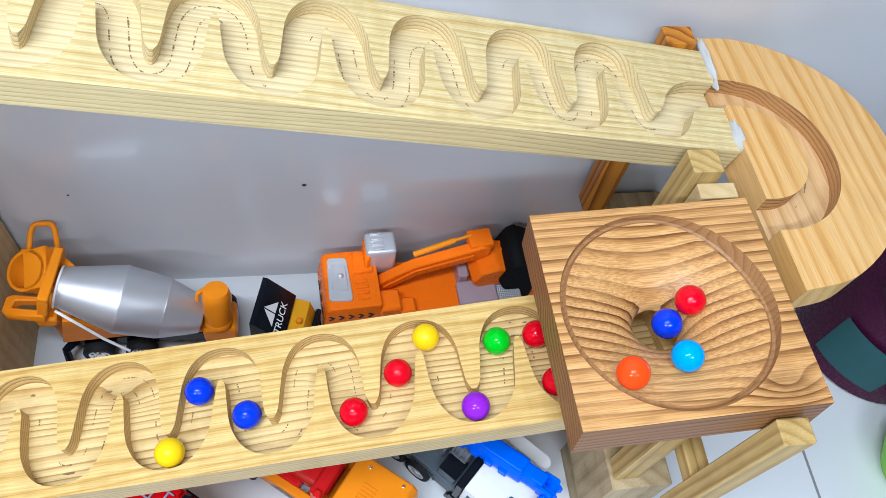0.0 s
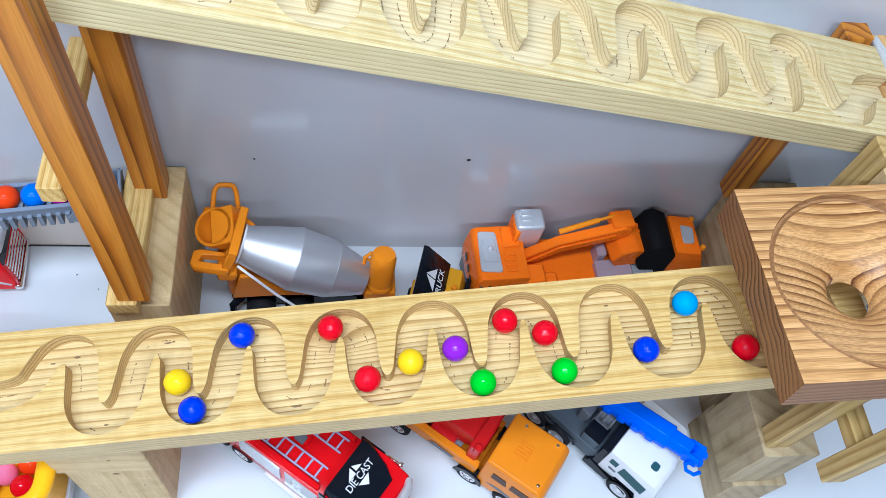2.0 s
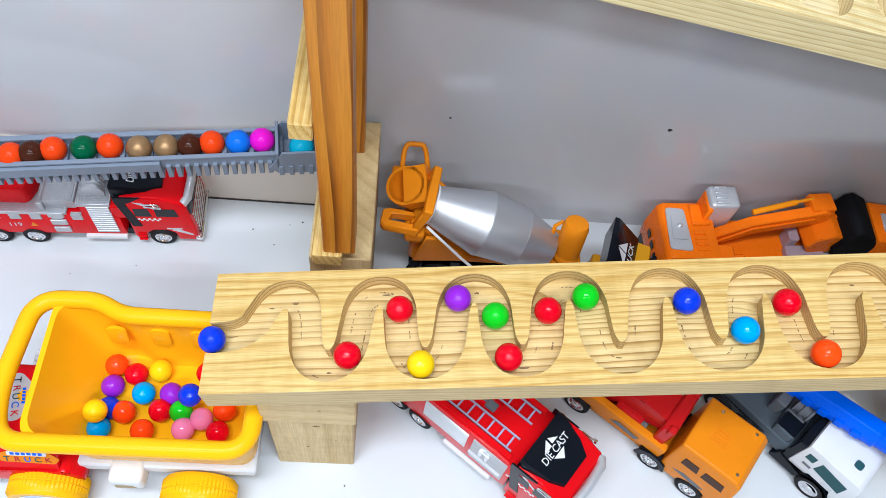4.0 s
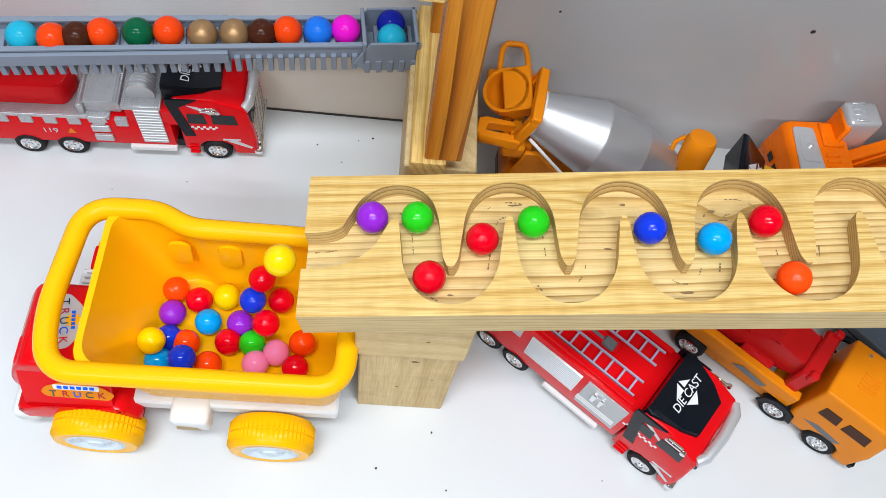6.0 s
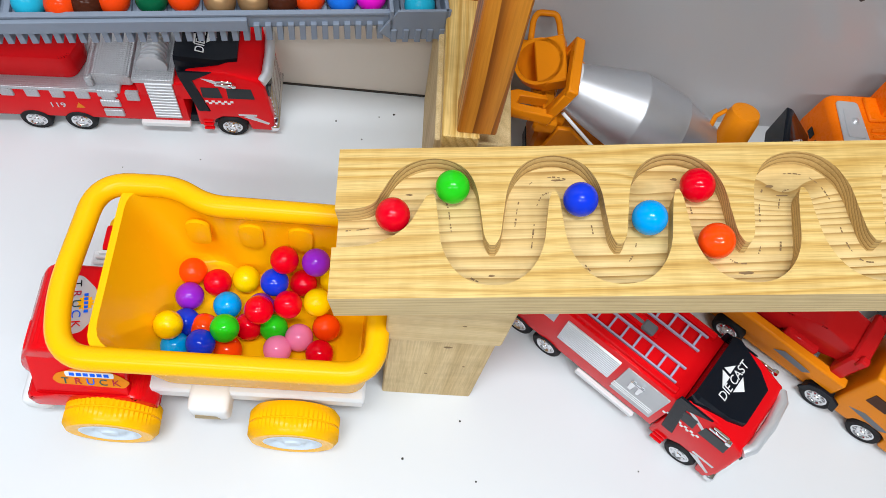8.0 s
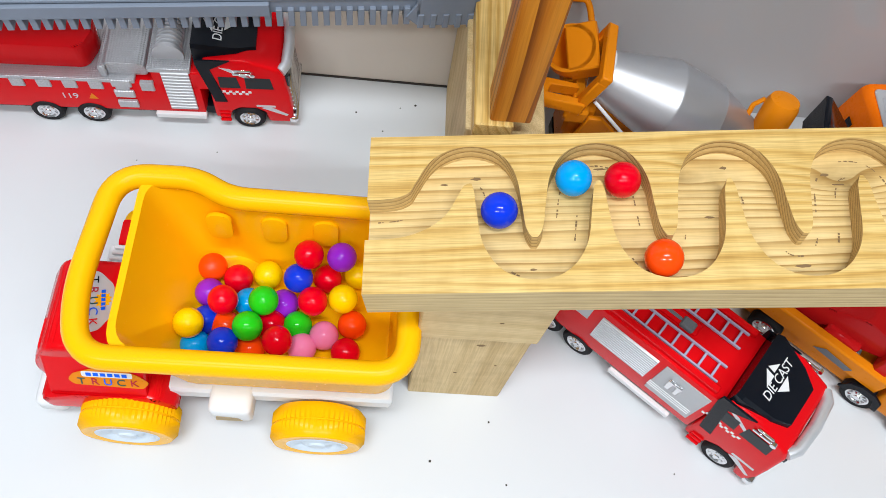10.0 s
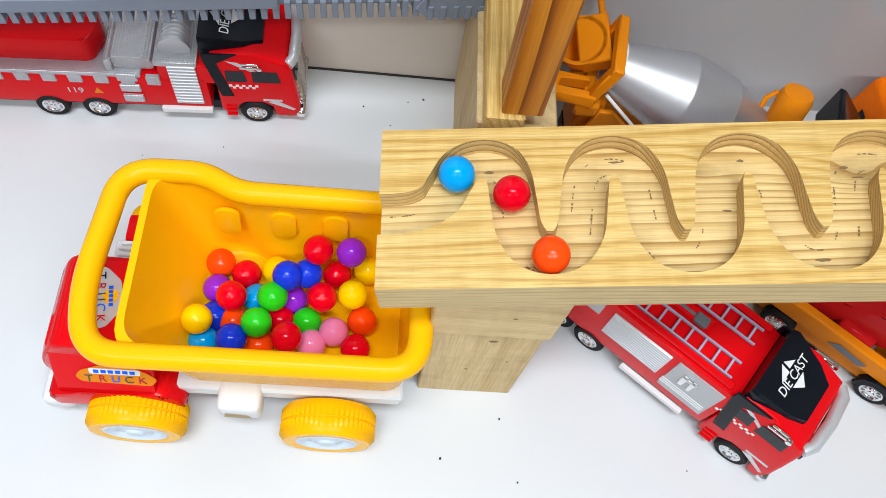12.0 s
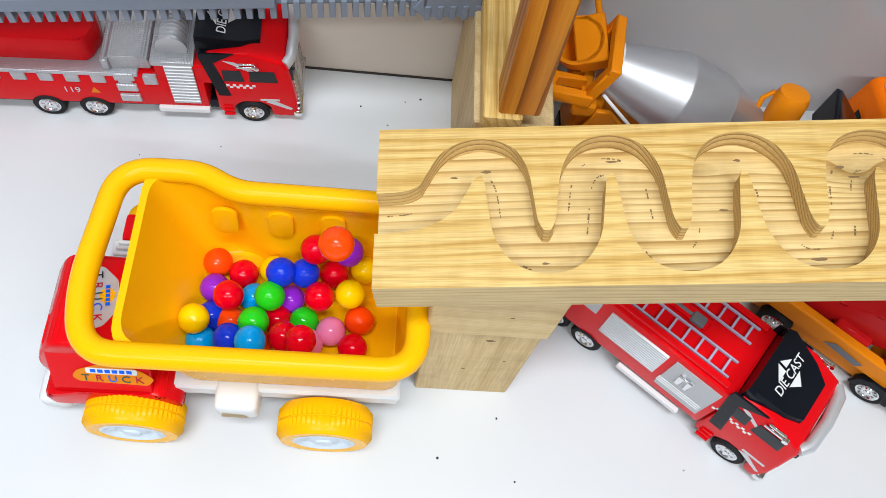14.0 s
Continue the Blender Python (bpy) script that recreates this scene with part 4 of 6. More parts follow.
        prism(bm, [(0.6, 0.0), (0.612, -0.012), (0.668, -0.012), (0.672, 0.03), (0.618, 0.03)], y0, y1, "y", 0.0006, m)
        part("basket_side", bm, lad, basket, smooth=False)
    for k in range(5):
        bm = bmesh.new()
        cuboid(bm, 0.612 + 0.0125 * k, 0.618 + 0.0125 * k, -0.0275, 0.0275, -0.0145, 0.004, 0.0006, m)
        part("basket_rib", bm, lad, basket, smooth=False)
    for x0, x1, z0 in ((0.666, 0.67, -0.012), (0.61, 0.614, 0.0)):
        bm = bmesh.new()
        cuboid(bm, x0, x1, -0.026, 0.026, z0, 0.03, 0.0006, m)
        part("basket_end", bm, lad, basket, smooth=False)
    bm = bmesh.new()
    cuboid(bm, -0.01, 0.09, -0.018, 0.018, -0.10, 0.002, 0.002, m)
    part("ladder_stand", bm, RED, t)
    return t


# ---- orange tow truck ----
def tow_truck():
    t = thing("tow_truck_toy", pose(0.343, 0.606, 0, 0, 0, -37.5), "ochre plastic toy tow truck with a red winch on its bed", "toy truck", "toy trucks")
    hw, h = 0.041, 0.113
    bm = bmesh.new()
    prism(bm, [(-0.05, 0.02), (-0.021, 0.02), (-0.018, 0.031), (-0.008, 0.037), (0.008, 0.037), (0.018, 0.031), (0.021, 0.014), (0.04, 0.014), (0.043, 0.055), (0.036, h - 0.008), (0.028, h), (-0.05, h)], -hw, hw, "y", 0.004, segs=3)
    part("cab", bm, OCHRE, t, "ochre plastic cab")
    for k in range(5):
        bm = bmesh.new()
        cuboid(bm, -0.026, -0.006, -0.012 + 0.005 * k, -0.0095 + 0.005 * k, h - 0.001, h + 0.0012, 0.0005)
        part("roof_rib", bm, OCHRE, t)
    for x, y in ((0.022, -0.03), (0.018, 0.032), (-0.03, 0.03)):
        bm = bmesh.new()
        lathe(bm, [(0.0, h + 0.002), (0.0022, h + 0.0015), (0.0026, h - 0.001)], Matrix.Translation((x, y, 0)), 12)
        part("screw", bm, CHROME, t, "small steel screw")
    for side in (-1, 1):
        m = side_m(0, side * hw, 0, side)
        for x0, x1 in ((-0.034, -0.01), (-0.005, 0.026)):
            plate(t, "window", plastic("dark_brown_window", (0.06, 0.018, 0.006), 0.3) if "dark_brown_window" not in bpy.data.materials else bpy.data.materials["dark_brown_window"], [(x0, 0.072), (x1, 0.072), (x1 - 0.004, 0.09), (x0, 0.09)], m, 0.0008, "dark brown window")
        plate(t, "door_sticker", GREY, [(-0.035, 0.045), (0.005, 0.04), (0.012, 0.047), (-0.02, 0.052)], m, 0.0004, "dark swirling sticker", 0)
        plate(t, "mudguard", BLACK, [(-0.085, 0.02), (-0.08, 0.036), (-0.068, 0.043), (-0.054, 0.043), (-0.042, 0.036), (-0.038, 0.02), (-0.044, 0.02), (-0.05, 0.033), (-0.072, 0.033), (-0.078, 0.02)], m, 0.003, "black wheel arch")
        for x in (0.0, -0.061, -0.183):
            wheel(t, x, side * (hw - 0.006), 0.0195, 0.014, side=side, spokes=10)
        bm = bmesh.new()
        cuboid(bm, -0.235, -0.055, side * (hw - 0.007) - 0.006, side * (hw - 0.007) + 0.006, 0.04, 0.066, 0.002)
        part("bed_rail", bm, OCHRE, t, "ochre bed rail")
        plate(t, "bed_sticker", GREY, [(-0.135, 0.047), (-0.095, 0.044), (-0.09, 0.052), (-0.125, 0.056)], m, 0.0004, "dark swirling sticker", 0)
    bm = bmesh.new()
    cuboid(bm, -0.235, -0.055, -hw + 0.01, hw - 0.01, 0.022, 0.045, 0.001)
    cuboid(bm, -0.235, 0.02, -hw + 0.012, hw - 0.012, 0.012, 0.024)
    part("bed", bm, OCHRE, t)
    bm = bmesh.new()
    cuboid(bm, -0.135, -0.09, -hw + 0.01, hw - 0.01, 0.045, 0.0475)
    for i in range(9):
        for j in range(12):
            cuboid(bm, -0.134 + 0.005 * i, -0.1315 + 0.005 * i, -0.03 + 0.005 * j, -0.0275 + 0.005 * j, 0.0474, 0.0486)
    part("tread_plate", bm, SILVER, t, "silver chequered tread plate", smooth=False)
    bm = bmesh.new()
    prism(bm, rounded([(-0.225, 0.055), (-0.205, 0.085), (-0.15, 0.09), (-0.118, 0.108), (-0.062, 0.1), (-0.06, 0.08), (-0.1, 0.062), (-0.14, 0.062), (-0.15, 0.047), (-0.225, 0.047)], 0.004), -0.022, 0.022, "y", 0.003, segs=2)
    cuboid(bm, -0.08, -0.062, -0.034, 0.034, 0.062, 0.108, 0.003)
    cuboid(bm, -0.073, -0.063, -0.037, -0.027, 0.1, 0.114, 0.002)
    cuboid(bm, -0.073, -0.063, 0.027, 0.037, 0.1, 0.114, 0.002)
    cuboid(bm, -0.14, -0.1, -0.03, 0.03, 0.047, 0.072, 0.003)
    part("winch", bm, plastic("clear_red_plastic", (0.6, 0.012, 0.014), 0.18), t, "shiny red winch and frame")
    bm = bmesh.new()
    cuboid(bm, 0.041, 0.046, -hw + 0.002, hw - 0.002, 0.014, 0.024, 0.001)
    part("bumper", bm, BLACK, t)
    return t


# ---- crane truck ----
def crane_truck():
    t = thing("crane_truck_toy", pose(0.518, 0.611, 0, 0, 0, -45.5), "toy crane truck with white cab, grey bed and blue boom", "toy truck", "toy trucks")
    hw, h = 0.041, 0.096
    bm = bmesh.new()
    prism(bm, [(-0.046, 0.03), (-0.022, 0.034), (-0.016, 0.044), (0.016, 0.044), (0.022, 0.03), (0.036, 0.03), (0.04, 0.06), (0.034, h - 0.006), (0.027, h), (-0.046, h)], -hw, hw * 0.98, "y", 0.003, segs=2)
    part("cab", bm, WHITE, t, "white plastic cab")
    bm = bmesh.new()
    prism(bm, [(-0.066, 0.018), (-0.024, 0.018), (-0.019, 0.033), (-0.009, 0.041), (0.009, 0.041), (0.019, 0.033), (0.024, 0.014), (0.044, 0.014), (0.044, 0.032), (-0.06, 0.04)], -hw - 0.001, hw + 0.001, "y", 0.001)
    cuboid(bm, -0.058, -0.046, -hw, hw, 0.03, 0.09, 0.002)
    part("cab_frame", bm, BLACK, t, "black cab frame and fenders")
    for side in (-1, 1):
        m = side_m(0, side * hw, 0, side)
        plate(t, "window", TEAL, [(-0.02, 0.062), (0.022, 0.056), (0.022, 0.078), (-0.018, 0.083)], m, 0.0008, "dark teal window")
        plate(t, "window", TEAL, rect(-0.038, -0.026, 0.07, 0.083), m, 0.0008, "small dark teal window")
        plate(t, "door_handle", GREY, rect(-0.034, -0.022, 0.056, 0.06), m, 0.0012)
        plate(t, "badge", SILVER, rect(0.0, 0.016, 0.048, 0.054), m, 0.0008)
        for x in (0.0, -0.115, -0.158):
            wheel(t, x, side * (hw - 0.006), 0.021, 0.016, side=side, hub=SILVER)
    for side in (-1, 1):
        bm = bmesh.new()
        prism(bm, [(-0.186, 0.038), (-0.182, 0.045), (-0.09, 0.045), (-0.086, 0.03), (-0.09, 0.024), (-0.094, 0.036), (-0.18, 0.042)], side * (hw - 0.012) - 0.008, side * (hw - 0.012) + 0.01, "y", 0.0005)
        part("mudguard", bm, BLACK, t, "black mudguard")
    plate(t, "roof_light", TEAL, rounded(rect(0.006, 0.017, -0.021, -0.009), 0.004), Matrix.Translation((0, 0, h - 0.0002)), 0.002, "teal roof light")
    bm = bmesh.new()
    cuboid(bm, -0.23, -0.052, -hw + 0.004, hw - 0.004, 0.028, 0.056, 0.002)
    cuboid(bm, -0.09, -0.062, -hw + 0.006, 0.0, 0.054, 0.072, 0.002)
    part("bed", bm, plastic("blue_grey_plastic", (0.10, 0.125, 0.15), 0.35), t, "blue-grey truck bed")
    bm = bmesh.new()
    lathe(bm, [(0, -0.012), (0.012, -0.012), (0.012, -0.009), (0.009, -0.0085), (0.009, -0.003), (0.012, -0.0025), (0.012, 0.0025), (0.009, 0.003), (0.009, 0.0085), (0.012, 0.009), (0.012, 0.012), (0, 0.012)], Matrix.Translation((-0.078, 0.004, 0.083)) @ pose(0, 0, 0, 0, 90), 20)
    cuboid(bm, -0.112, -0.096, -0.014, 0.008, 0.055, 0.084, 0.002)
    cuboid(bm, -0.092, -0.064, -0.009, 0.017, 0.056, 0.074, 0.002)
    part("winch_drum", bm, GREY, t, "grey winch drum")
    plate(t, "bed_cover", BLACK, rect(-0.09, -0.062, -hw + 0.008, -0.003), Matrix.Translation((0, 0, 0.0715)), 0.002)
    m = Matrix.Translation((-0.215, 0.014, 0.078)) @ pose(0, 0, 0, 0, -12.0, 1.0)
    bm = bmesh.new()
    prism(bm, rounded([(-0.014, -0.013), (0.014, -0.013), (0.0165, 0.0), (0.011, 0.016), (-0.011, 0.016), (-0.0165, 0.0)], 0.004, 3), 0.0, 0.222, "x", 0.0015, m)
    prism(bm, rounded([(-0.011, -0.011), (0.011, -0.011), (0.013, 0.0), (0.009, 0.012), (-0.009, 0.012), (-0.013, 0.0)], 0.003, 3), 0.218, 0.252, "x", 0.0012, m)
    for k in range(7):
        cuboid(bm, 0.06 + 0.022 * k, 0.072 + 0.022 * k, -0.019, -0.013, -0.008, 0.003, 0.001, m)
    part("boom", bm, BLUE, t, "bright blue telescopic boom")
    bm = bmesh.new()
    mh = m @ Matrix.Translation((-0.018, 0, 0))
    lathe(bm, [(0, -0.008), (0.012, -0.008), (0.012, -0.005), (0.008, -0.003), (0.008, 0.003), (0.012, 0.005), (0.012, 0.008), (0, 0.008)], mh @ Matrix.Translation((0.279, 0, -0.003)) @ pose(0, 0, 0, 90), 18)
    tube(bm, [mh @ Vector(p) for p in ((0.278, -0.013, 0), (0.272, -0.016, -0.008), (0.277, -0.019, -0.016), (0.288, -0.017, -0.018), (0.293, -0.013, -0.011))], 0.0028, 8)
    cuboid(bm, 0.262, 0.285, -0.013, -0.008, -0.012, 0.01, 0.002, mh)
    cuboid(bm, 0.262, 0.285, 0.008, 0.013, -0.012, 0.01, 0.002, mh)
    part("boom_head", bm, BLUE, t, "blue boom head with pulley and hook")
    bm = bmesh.new()
    prism(bm, rounded([(-0.05, 0.058), (0.02, 0.058), (0.028, 0.068), (0.02, 0.078), (-0.05, 0.078)], 0.006), 0.066, 0.072, "z", 0.001)
    part("side_wing", bm, WHITE, t, "white plastic wing plate")
    return t


# ---- cement mixer ----
def mixer_truck():
    t = thing("cement_mixer_toy", pose(0, 0, 0), "toy cement mixer with silver drum and ochre plastic frame", "toy truck", "toy trucks")
    a, b = Vector((-0.049, 0.9025, 0.1713)), Vector((0.1253, 0.8753, 0.1198))
    axis = (b - a).normalized()
    m = Matrix.Translation(a) @ axis.to_track_quat("Z", "Y").to_matrix().to_4x4()
    ln = (b - a).length
    bm = bmesh.new()
    lathe(bm, [(0.0, 0.0), (0.025, 0.0), (0.0262, 0.001), (0.028, 0.008), (0.0452, 0.074), (0.0461, 0.0765), (0.0464, 0.0775), (0.0464, 0.0795), (0.0458, 0.081), (0.0422, 0.13), (0.0415, 0.1325), (0.0415, 0.1345), (0.0405, 0.136), (0.03, 0.168), (0.024, ln), (0, ln)], m, 64)
    part("drum", bm, plastic("satin_silver_drum", (0.56, 0.57, 0.60), 0.4, 0.05, metal=0.75), t, "satin silver tapered drum with raised seams", sharp=25)
    bm = bmesh.new()
    tube(bm, [m @ Vector((0.0275 * math.cos(q), 0.0275 * math.sin(q), 0.002)) for q in np.linspace(0, 2 * math.pi, 28, endpoint=False)], 0.0016, 8, True)
    tube(bm, [(-0.052, 0.874, 0.158), (0.0, 0.85, 0.118), (0.03, 0.84, 0.095)], 0.002, 8)
    part("drum_ring", bm, WHITE, t, "pale ring and rod")
    # square frame round the mouth, with hopper, handle and chute
    f = Matrix.Translation(a - axis * 0.007) @ axis.to_track_quat("Z", "Y").to_matrix().to_4x4()
    bm = bmesh.new()
    right, up = (f.to_3x3().inverted() @ Vector((0, 1, 0))), (f.to_3x3().inverted() @ Vector((0, 0, 1)))
    right.z = up.z = 0
    up.normalize()
    right = (right - up * right.dot(up)).normalized()
    sq = Matrix((right, up, (0, 0, 1))).transposed().to_4x4()
    g = f @ sq
    for x0, x1, y0, y1 in ((-0.038, 0.038, 0.024, 0.035), (-0.038, 0.038, -0.035, -0.024), (-0.038, -0.026, -0.026, 0.026), (0.026, 0.038, -0.026, 0.026)):
        cuboid(bm, x0, x1, y0, y1, -0.007, 0.005, 0.0015, g)
    part("mouth_frame", bm, OCHRE, t, "ochre square frame")
    bm = bmesh.new()
    hop = Matrix.Translation((-0.08, 0.922, 0.176)) @ pose(0, 0, 0, 14, -24, 0)
    lathe(bm, [(0.0235, 0.012), (0.0275, 0.012), (0.0275, 0.0), (0.024, -0.014), (0.014, -0.022), (0.0, -0.024)], hop, 36)
    lathe(bm, [(0.0235, 0.012), (0.023, 0.0), (0.02, -0.011), (0.011, -0.018), (0, -0.019)], hop, 36)
    cuboid(bm, -0.004, 0.03, -0.027, 0.027, -0.012, 0.012, 0.002, hop)
    part("hopper", bm, OCHRE, t, "round ochre hopper")
    bm = bmesh.new()
    tube(bm, rounded([(-0.082, 0.955, 0.155), (-0.08, 0.984, 0.168), (-0.075, 0.992, 0.172), (-0.054, 0.992, 0.172), (-0.05, 0.984, 0.168), (-0.044, 0.95, 0.155)], 0.006, 4, False), 0.0036, 10)
    cuboid(bm, -0.095, -0.04, 0.948, 0.967, 0.142, 0.156, 0.003)
    prism(bm, [(-0.048, 0.948), (-0.034, 0.944), (-0.02, 0.93), (-0.026, 0.926), (-0.045, 0.936)], 0.15, 0.166, "z", 0.0015)
    bmesh.ops.translate(bm, vec=(-0.008, -0.002, 0.013), verts=bm.verts)
    part("handle", bm, OCHRE, t, "ochre looped handle")
    bm = bmesh.new()
    prism(bm, [(-0.058, 0.868), (-0.104, 0.874), (-0.109, 0.88), (-0.106, 0.9), (-0.097, 0.903), (-0.064, 0.898), (-0.062, 0.892), (-0.094, 0.894), (-0.098, 0.884), (-0.058, 0.878)], 0.132, 0.148, "z", 0.0015)
    cuboid(bm, -0.075, -0.048, 0.872, 0.952, 0.11, 0.13, 0.003)
    cuboid(bm, -0.066, -0.036, 0.885, 0.935, 0.04, 0.12, 0.004)
    cuboid(bm, -0.05, 0.165, 0.882, 0.94, 0.045, 0.062, 0.003)
    prism(bm, [(-0.06, 0.05), (-0.045, 0.115), (-0.03, 0.115), (0.02, 0.06)], 0.876, 0.882, "y", 0.001)
    bmesh.ops.translate(bm, vec=(-0.006, -0.004, 0.014), verts=bm.verts)
    part("chassis", bm, OCHRE, t, "ochre chassis and chute stand")
    bm = bmesh.new()
    cuboid(bm, -0.07, 0.165, 0.885, 0.935, 0.022, 0.045, 0.002)
    tube(bm, [(-0.05, 0.888, 0.05), (-0.068, 0.872, 0.04), (-0.066, 0.862, 0.02)], 0.006, 8)
    part("mudguard", bm, BLACK, t, "black lower frame")
    for x in (-0.028, 0.03, 0.14):
        for side in (-1, 1):
            w = wheel(t, x, 0.91 + side * 0.034, 0.022, 0.016, side=side)
    bm = bmesh.new()
    tk = Matrix.Translation((0.148, 0.874, 0.147)) @ pose(0, 0, 0, -14, 4, 6) @ Matrix.Diagonal((1.02, 1.02, 1.08, 1))
    lathe(bm, [(0, -0.032), (0.015, -0.032), (0.018, -0.029), (0.018, -0.0225), (0.0172, -0.0215), (0.0175, -0.02), (0.018, 0.024), (0.0155, 0.031), (0.0, 0.033)], tk, 32)
    part("tank", bm, OCHRE, t, "ochre barrel-shaped tank")
    bm = bmesh.new()
    tube(bm, [(0.14, 0.885, 0.165), (0.132, 0.89, 0.168), (0.124, 0.888, 0.16), (0.122, 0.882, 0.145), (0.132, 0.878, 0.135)], 0.003, 8)
    part("pipe", bm, OCHRE, t, "ochre bent pipe")
    bm = bmesh.new()
    cuboid(bm, 0.125, 0.17, 0.855, 0.9, 0.075, 0.112, 0.003)
    part("deck", bm, OCHRE, t, "ochre deck")
    return t


# ---- small yellow truck with a black fairing ----
def small_truck():
    t = thing("dump_truck_toy", pose(0.2435, 0.861, 0, 0, 0, -15), "small yellow toy truck with a black lettered fairing", "toy truck", "toy trucks")
    bm = bmesh.new()
    prism(bm, [(-0.035, 0.03), (0.03, 0.03), (0.033, 0.07), (0.02, 0.112), (-0.035, 0.118)], -0.034, 0.034, "y", 0.003, segs=2)
    cuboid(bm, -0.05, -0.03, -0.034, 0.034, 0.03, 0.06, 0.003)
    part("cab", bm, plastic("deep_yellow_plastic", (0.78, 0.36, 0.01), 0.3), t, "deep yellow cab")
    bm = bmesh.new()
    prism(bm, [(-0.046, 0.105), (-0.045, 0.152), (-0.038, 0.151), (0.0, 0.118), (-0.004, 0.108)], -0.036, 0.036, "y", 0.001)
    part("roof_fairing", bm, BLACK, t, "black wedge-shaped fairing")
    m = Matrix.Translation((-0.0205, -0.008, 0.1365)) @ pose(0, 0, 0, 0, 40.8, 0) @ pose(0, 0, 0, 0, 0, 90)
    lettering(t, "TRUCK", 0.0145, m @ Matrix.Translation((0.0, -0.012, 0.001)), WHITE, "white block lettering")
    for tri in ([(-0.018, -0.002), (0.0, -0.002), (0.0, 0.016)], [(0.002, -0.002), (0.019, -0.002), (0.002, 0.017)]):
        plate(t, "emblem_piece", WHITE, tri, m @ Matrix.Translation((0, 0, 0.0007)), 0.0004, "white printed triangle", 0)
    bm = bmesh.new()
    lathe(bm, [(0, 0.119), (0.004, 0.118), (0.005, 0.114)], Matrix.Translation((0.012, 0.0, 0)), 14)
    part("roof_light", bm, OCHRE, t)
    bm = bmesh.new()
    cuboid(bm, 0.028, 0.036, -0.035, 0.035, 0.028, 0.095, 0.002)
    part("windscreen", bm, BLACK, t)
    for x in (0.01, -0.034):
        for side in (-1, 1):
            wheel(t, x, side * 0.03, 0.02, 0.014, side=side)
    return t


# ---- excavator truck ----
def excavator_truck():
    t = thing("excavator_toy", pose(0, 0, 0), "bright orange toy truck excavator with a folded digging arm", "toy excavator", "toy trucks")
    m0 = Matrix.Translation((0.3235, 0.919, 0)) @ pose(0, 0, 0, 0, 0, 3.5)
    bm = bmesh.new()
    prism(bm, [(-0.034, 0.04), (-0.037, 0.075), (-0.032, 0.118), (-0.026, 0.125), (0.046, 0.125), (0.046, 0.04)], -0.048, 0.046, "y", 0.004, m0, 2)
    part("cab", bm, ORANGE, t, "bright orange cab")
    bm = bmesh.new()
    cuboid(bm, 0.04, 0.265, -0.046, 0.044, 0.06, 0.082, 0.002, m0)
    cuboid(bm, 0.044, 0.075, -0.05, -0.016, 0.08, 0.112, 0.003, m0)
    cuboid(bm, 0.074, 0.098, -0.05, -0.024, 0.08, 0.098, 0.003, m0)
    cuboid(bm, 0.012, 0.04, 0.006, 0.042, 0.124, 0.129, 0.002, m0)
    for k in range(4):
        cuboid(bm, 0.012, 0.03, -0.036 + 0.009 * k, -0.031 + 0.009 * k, 0.124, 0.127, 0.0008, m0)
    part("bed", bm, ORANGE, t, "orange deck and lockers")
    bm = bmesh.new()
    prism(bm, rounded([(-0.028, -0.034), (0.006, -0.037), (0.004, 0.034), (-0.024, 0.036)], 0.006), 0.1245, 0.1275, "z", 0.001, m0)
    prism(bm, rounded([(-0.022, -0.018), (0.001, -0.02), (0.0, 0.022), (-0.019, 0.023)], 0.004), 0.127, 0.129, "z", 0.0008, m0)
    lathe(bm, [(0.0, 0.133), (0.003, 0.132), (0.005, 0.129), (0.0055, 0.1285)], m0 @ Matrix.Translation((-0.008, 0.004, 0)), 16)
    part("roof_hatch", bm, SILVER, t, "silver roof hatch with a knob")
    bm = bmesh.new()
    cuboid(bm, 0.03, 0.074, 0.016, 0.052, 0.1, 0.163, 0.006, m0, segs=3)
    for k in range(4):
        cuboid(bm, 0.038, 0.056, 0.02 + 0.0085 * k, 0.0235 + 0.0085 * k, 0.1625, 0.165, 0.0006, m0)
    part("operator_cabin", bm, SILVER, t, "silver ribbed operator cabin")
    bm = bmesh.new()
    cuboid(bm, 0.028, 0.036, 0.012, 0.05, 0.085, 0.155, 0.003, m0)
    part("cabin_back", bm, ORANGE, t)
    bm = bmesh.new()
    arm = m0 @ pose(0.045, 0.0, 0, 0, 0, 4)
    prism(bm, [(0.0, 0.088), (0.016, 0.084), (0.055, 0.112), (0.15, 0.131), (0.166, 0.142), (0.168, 0.156), (0.154, 0.164), (0.14, 0.16), (0.052, 0.138), (0.005, 0.108)], -0.004, 0.012, "y", 0.0015, arm)
    prism(bm, [(0.008, 0.098), (0.02, 0.094), (0.058, 0.119), (0.142, 0.139), (0.142, 0.151), (0.054, 0.132)], -0.007, -0.004, "y", 0.0008, arm)
    cuboid(bm, 0.136, 0.172, 0.0, 0.03, 0.146, 0.165, 0.004, arm, segs=2)
    part("boom_arm", bm, ORANGE, t, "orange digging boom")
    bm = bmesh.new()
    tube(bm, [arm @ Vector(q) for q in ((0.056, 0.016, 0.142), (0.118, 0.02, 0.158))], 0.0045, 10)
    tube(bm, [arm @ Vector(q) for q in ((0.11, 0.02, 0.156), (0.142, 0.021, 0.164))], 0.0025, 8)
    part("hydraulic_ram", bm, plastic("amber_plastic", (0.95, 0.3, 0.004), 0.28), t, "amber hydraulic cylinder")
    bm = bmesh.new()
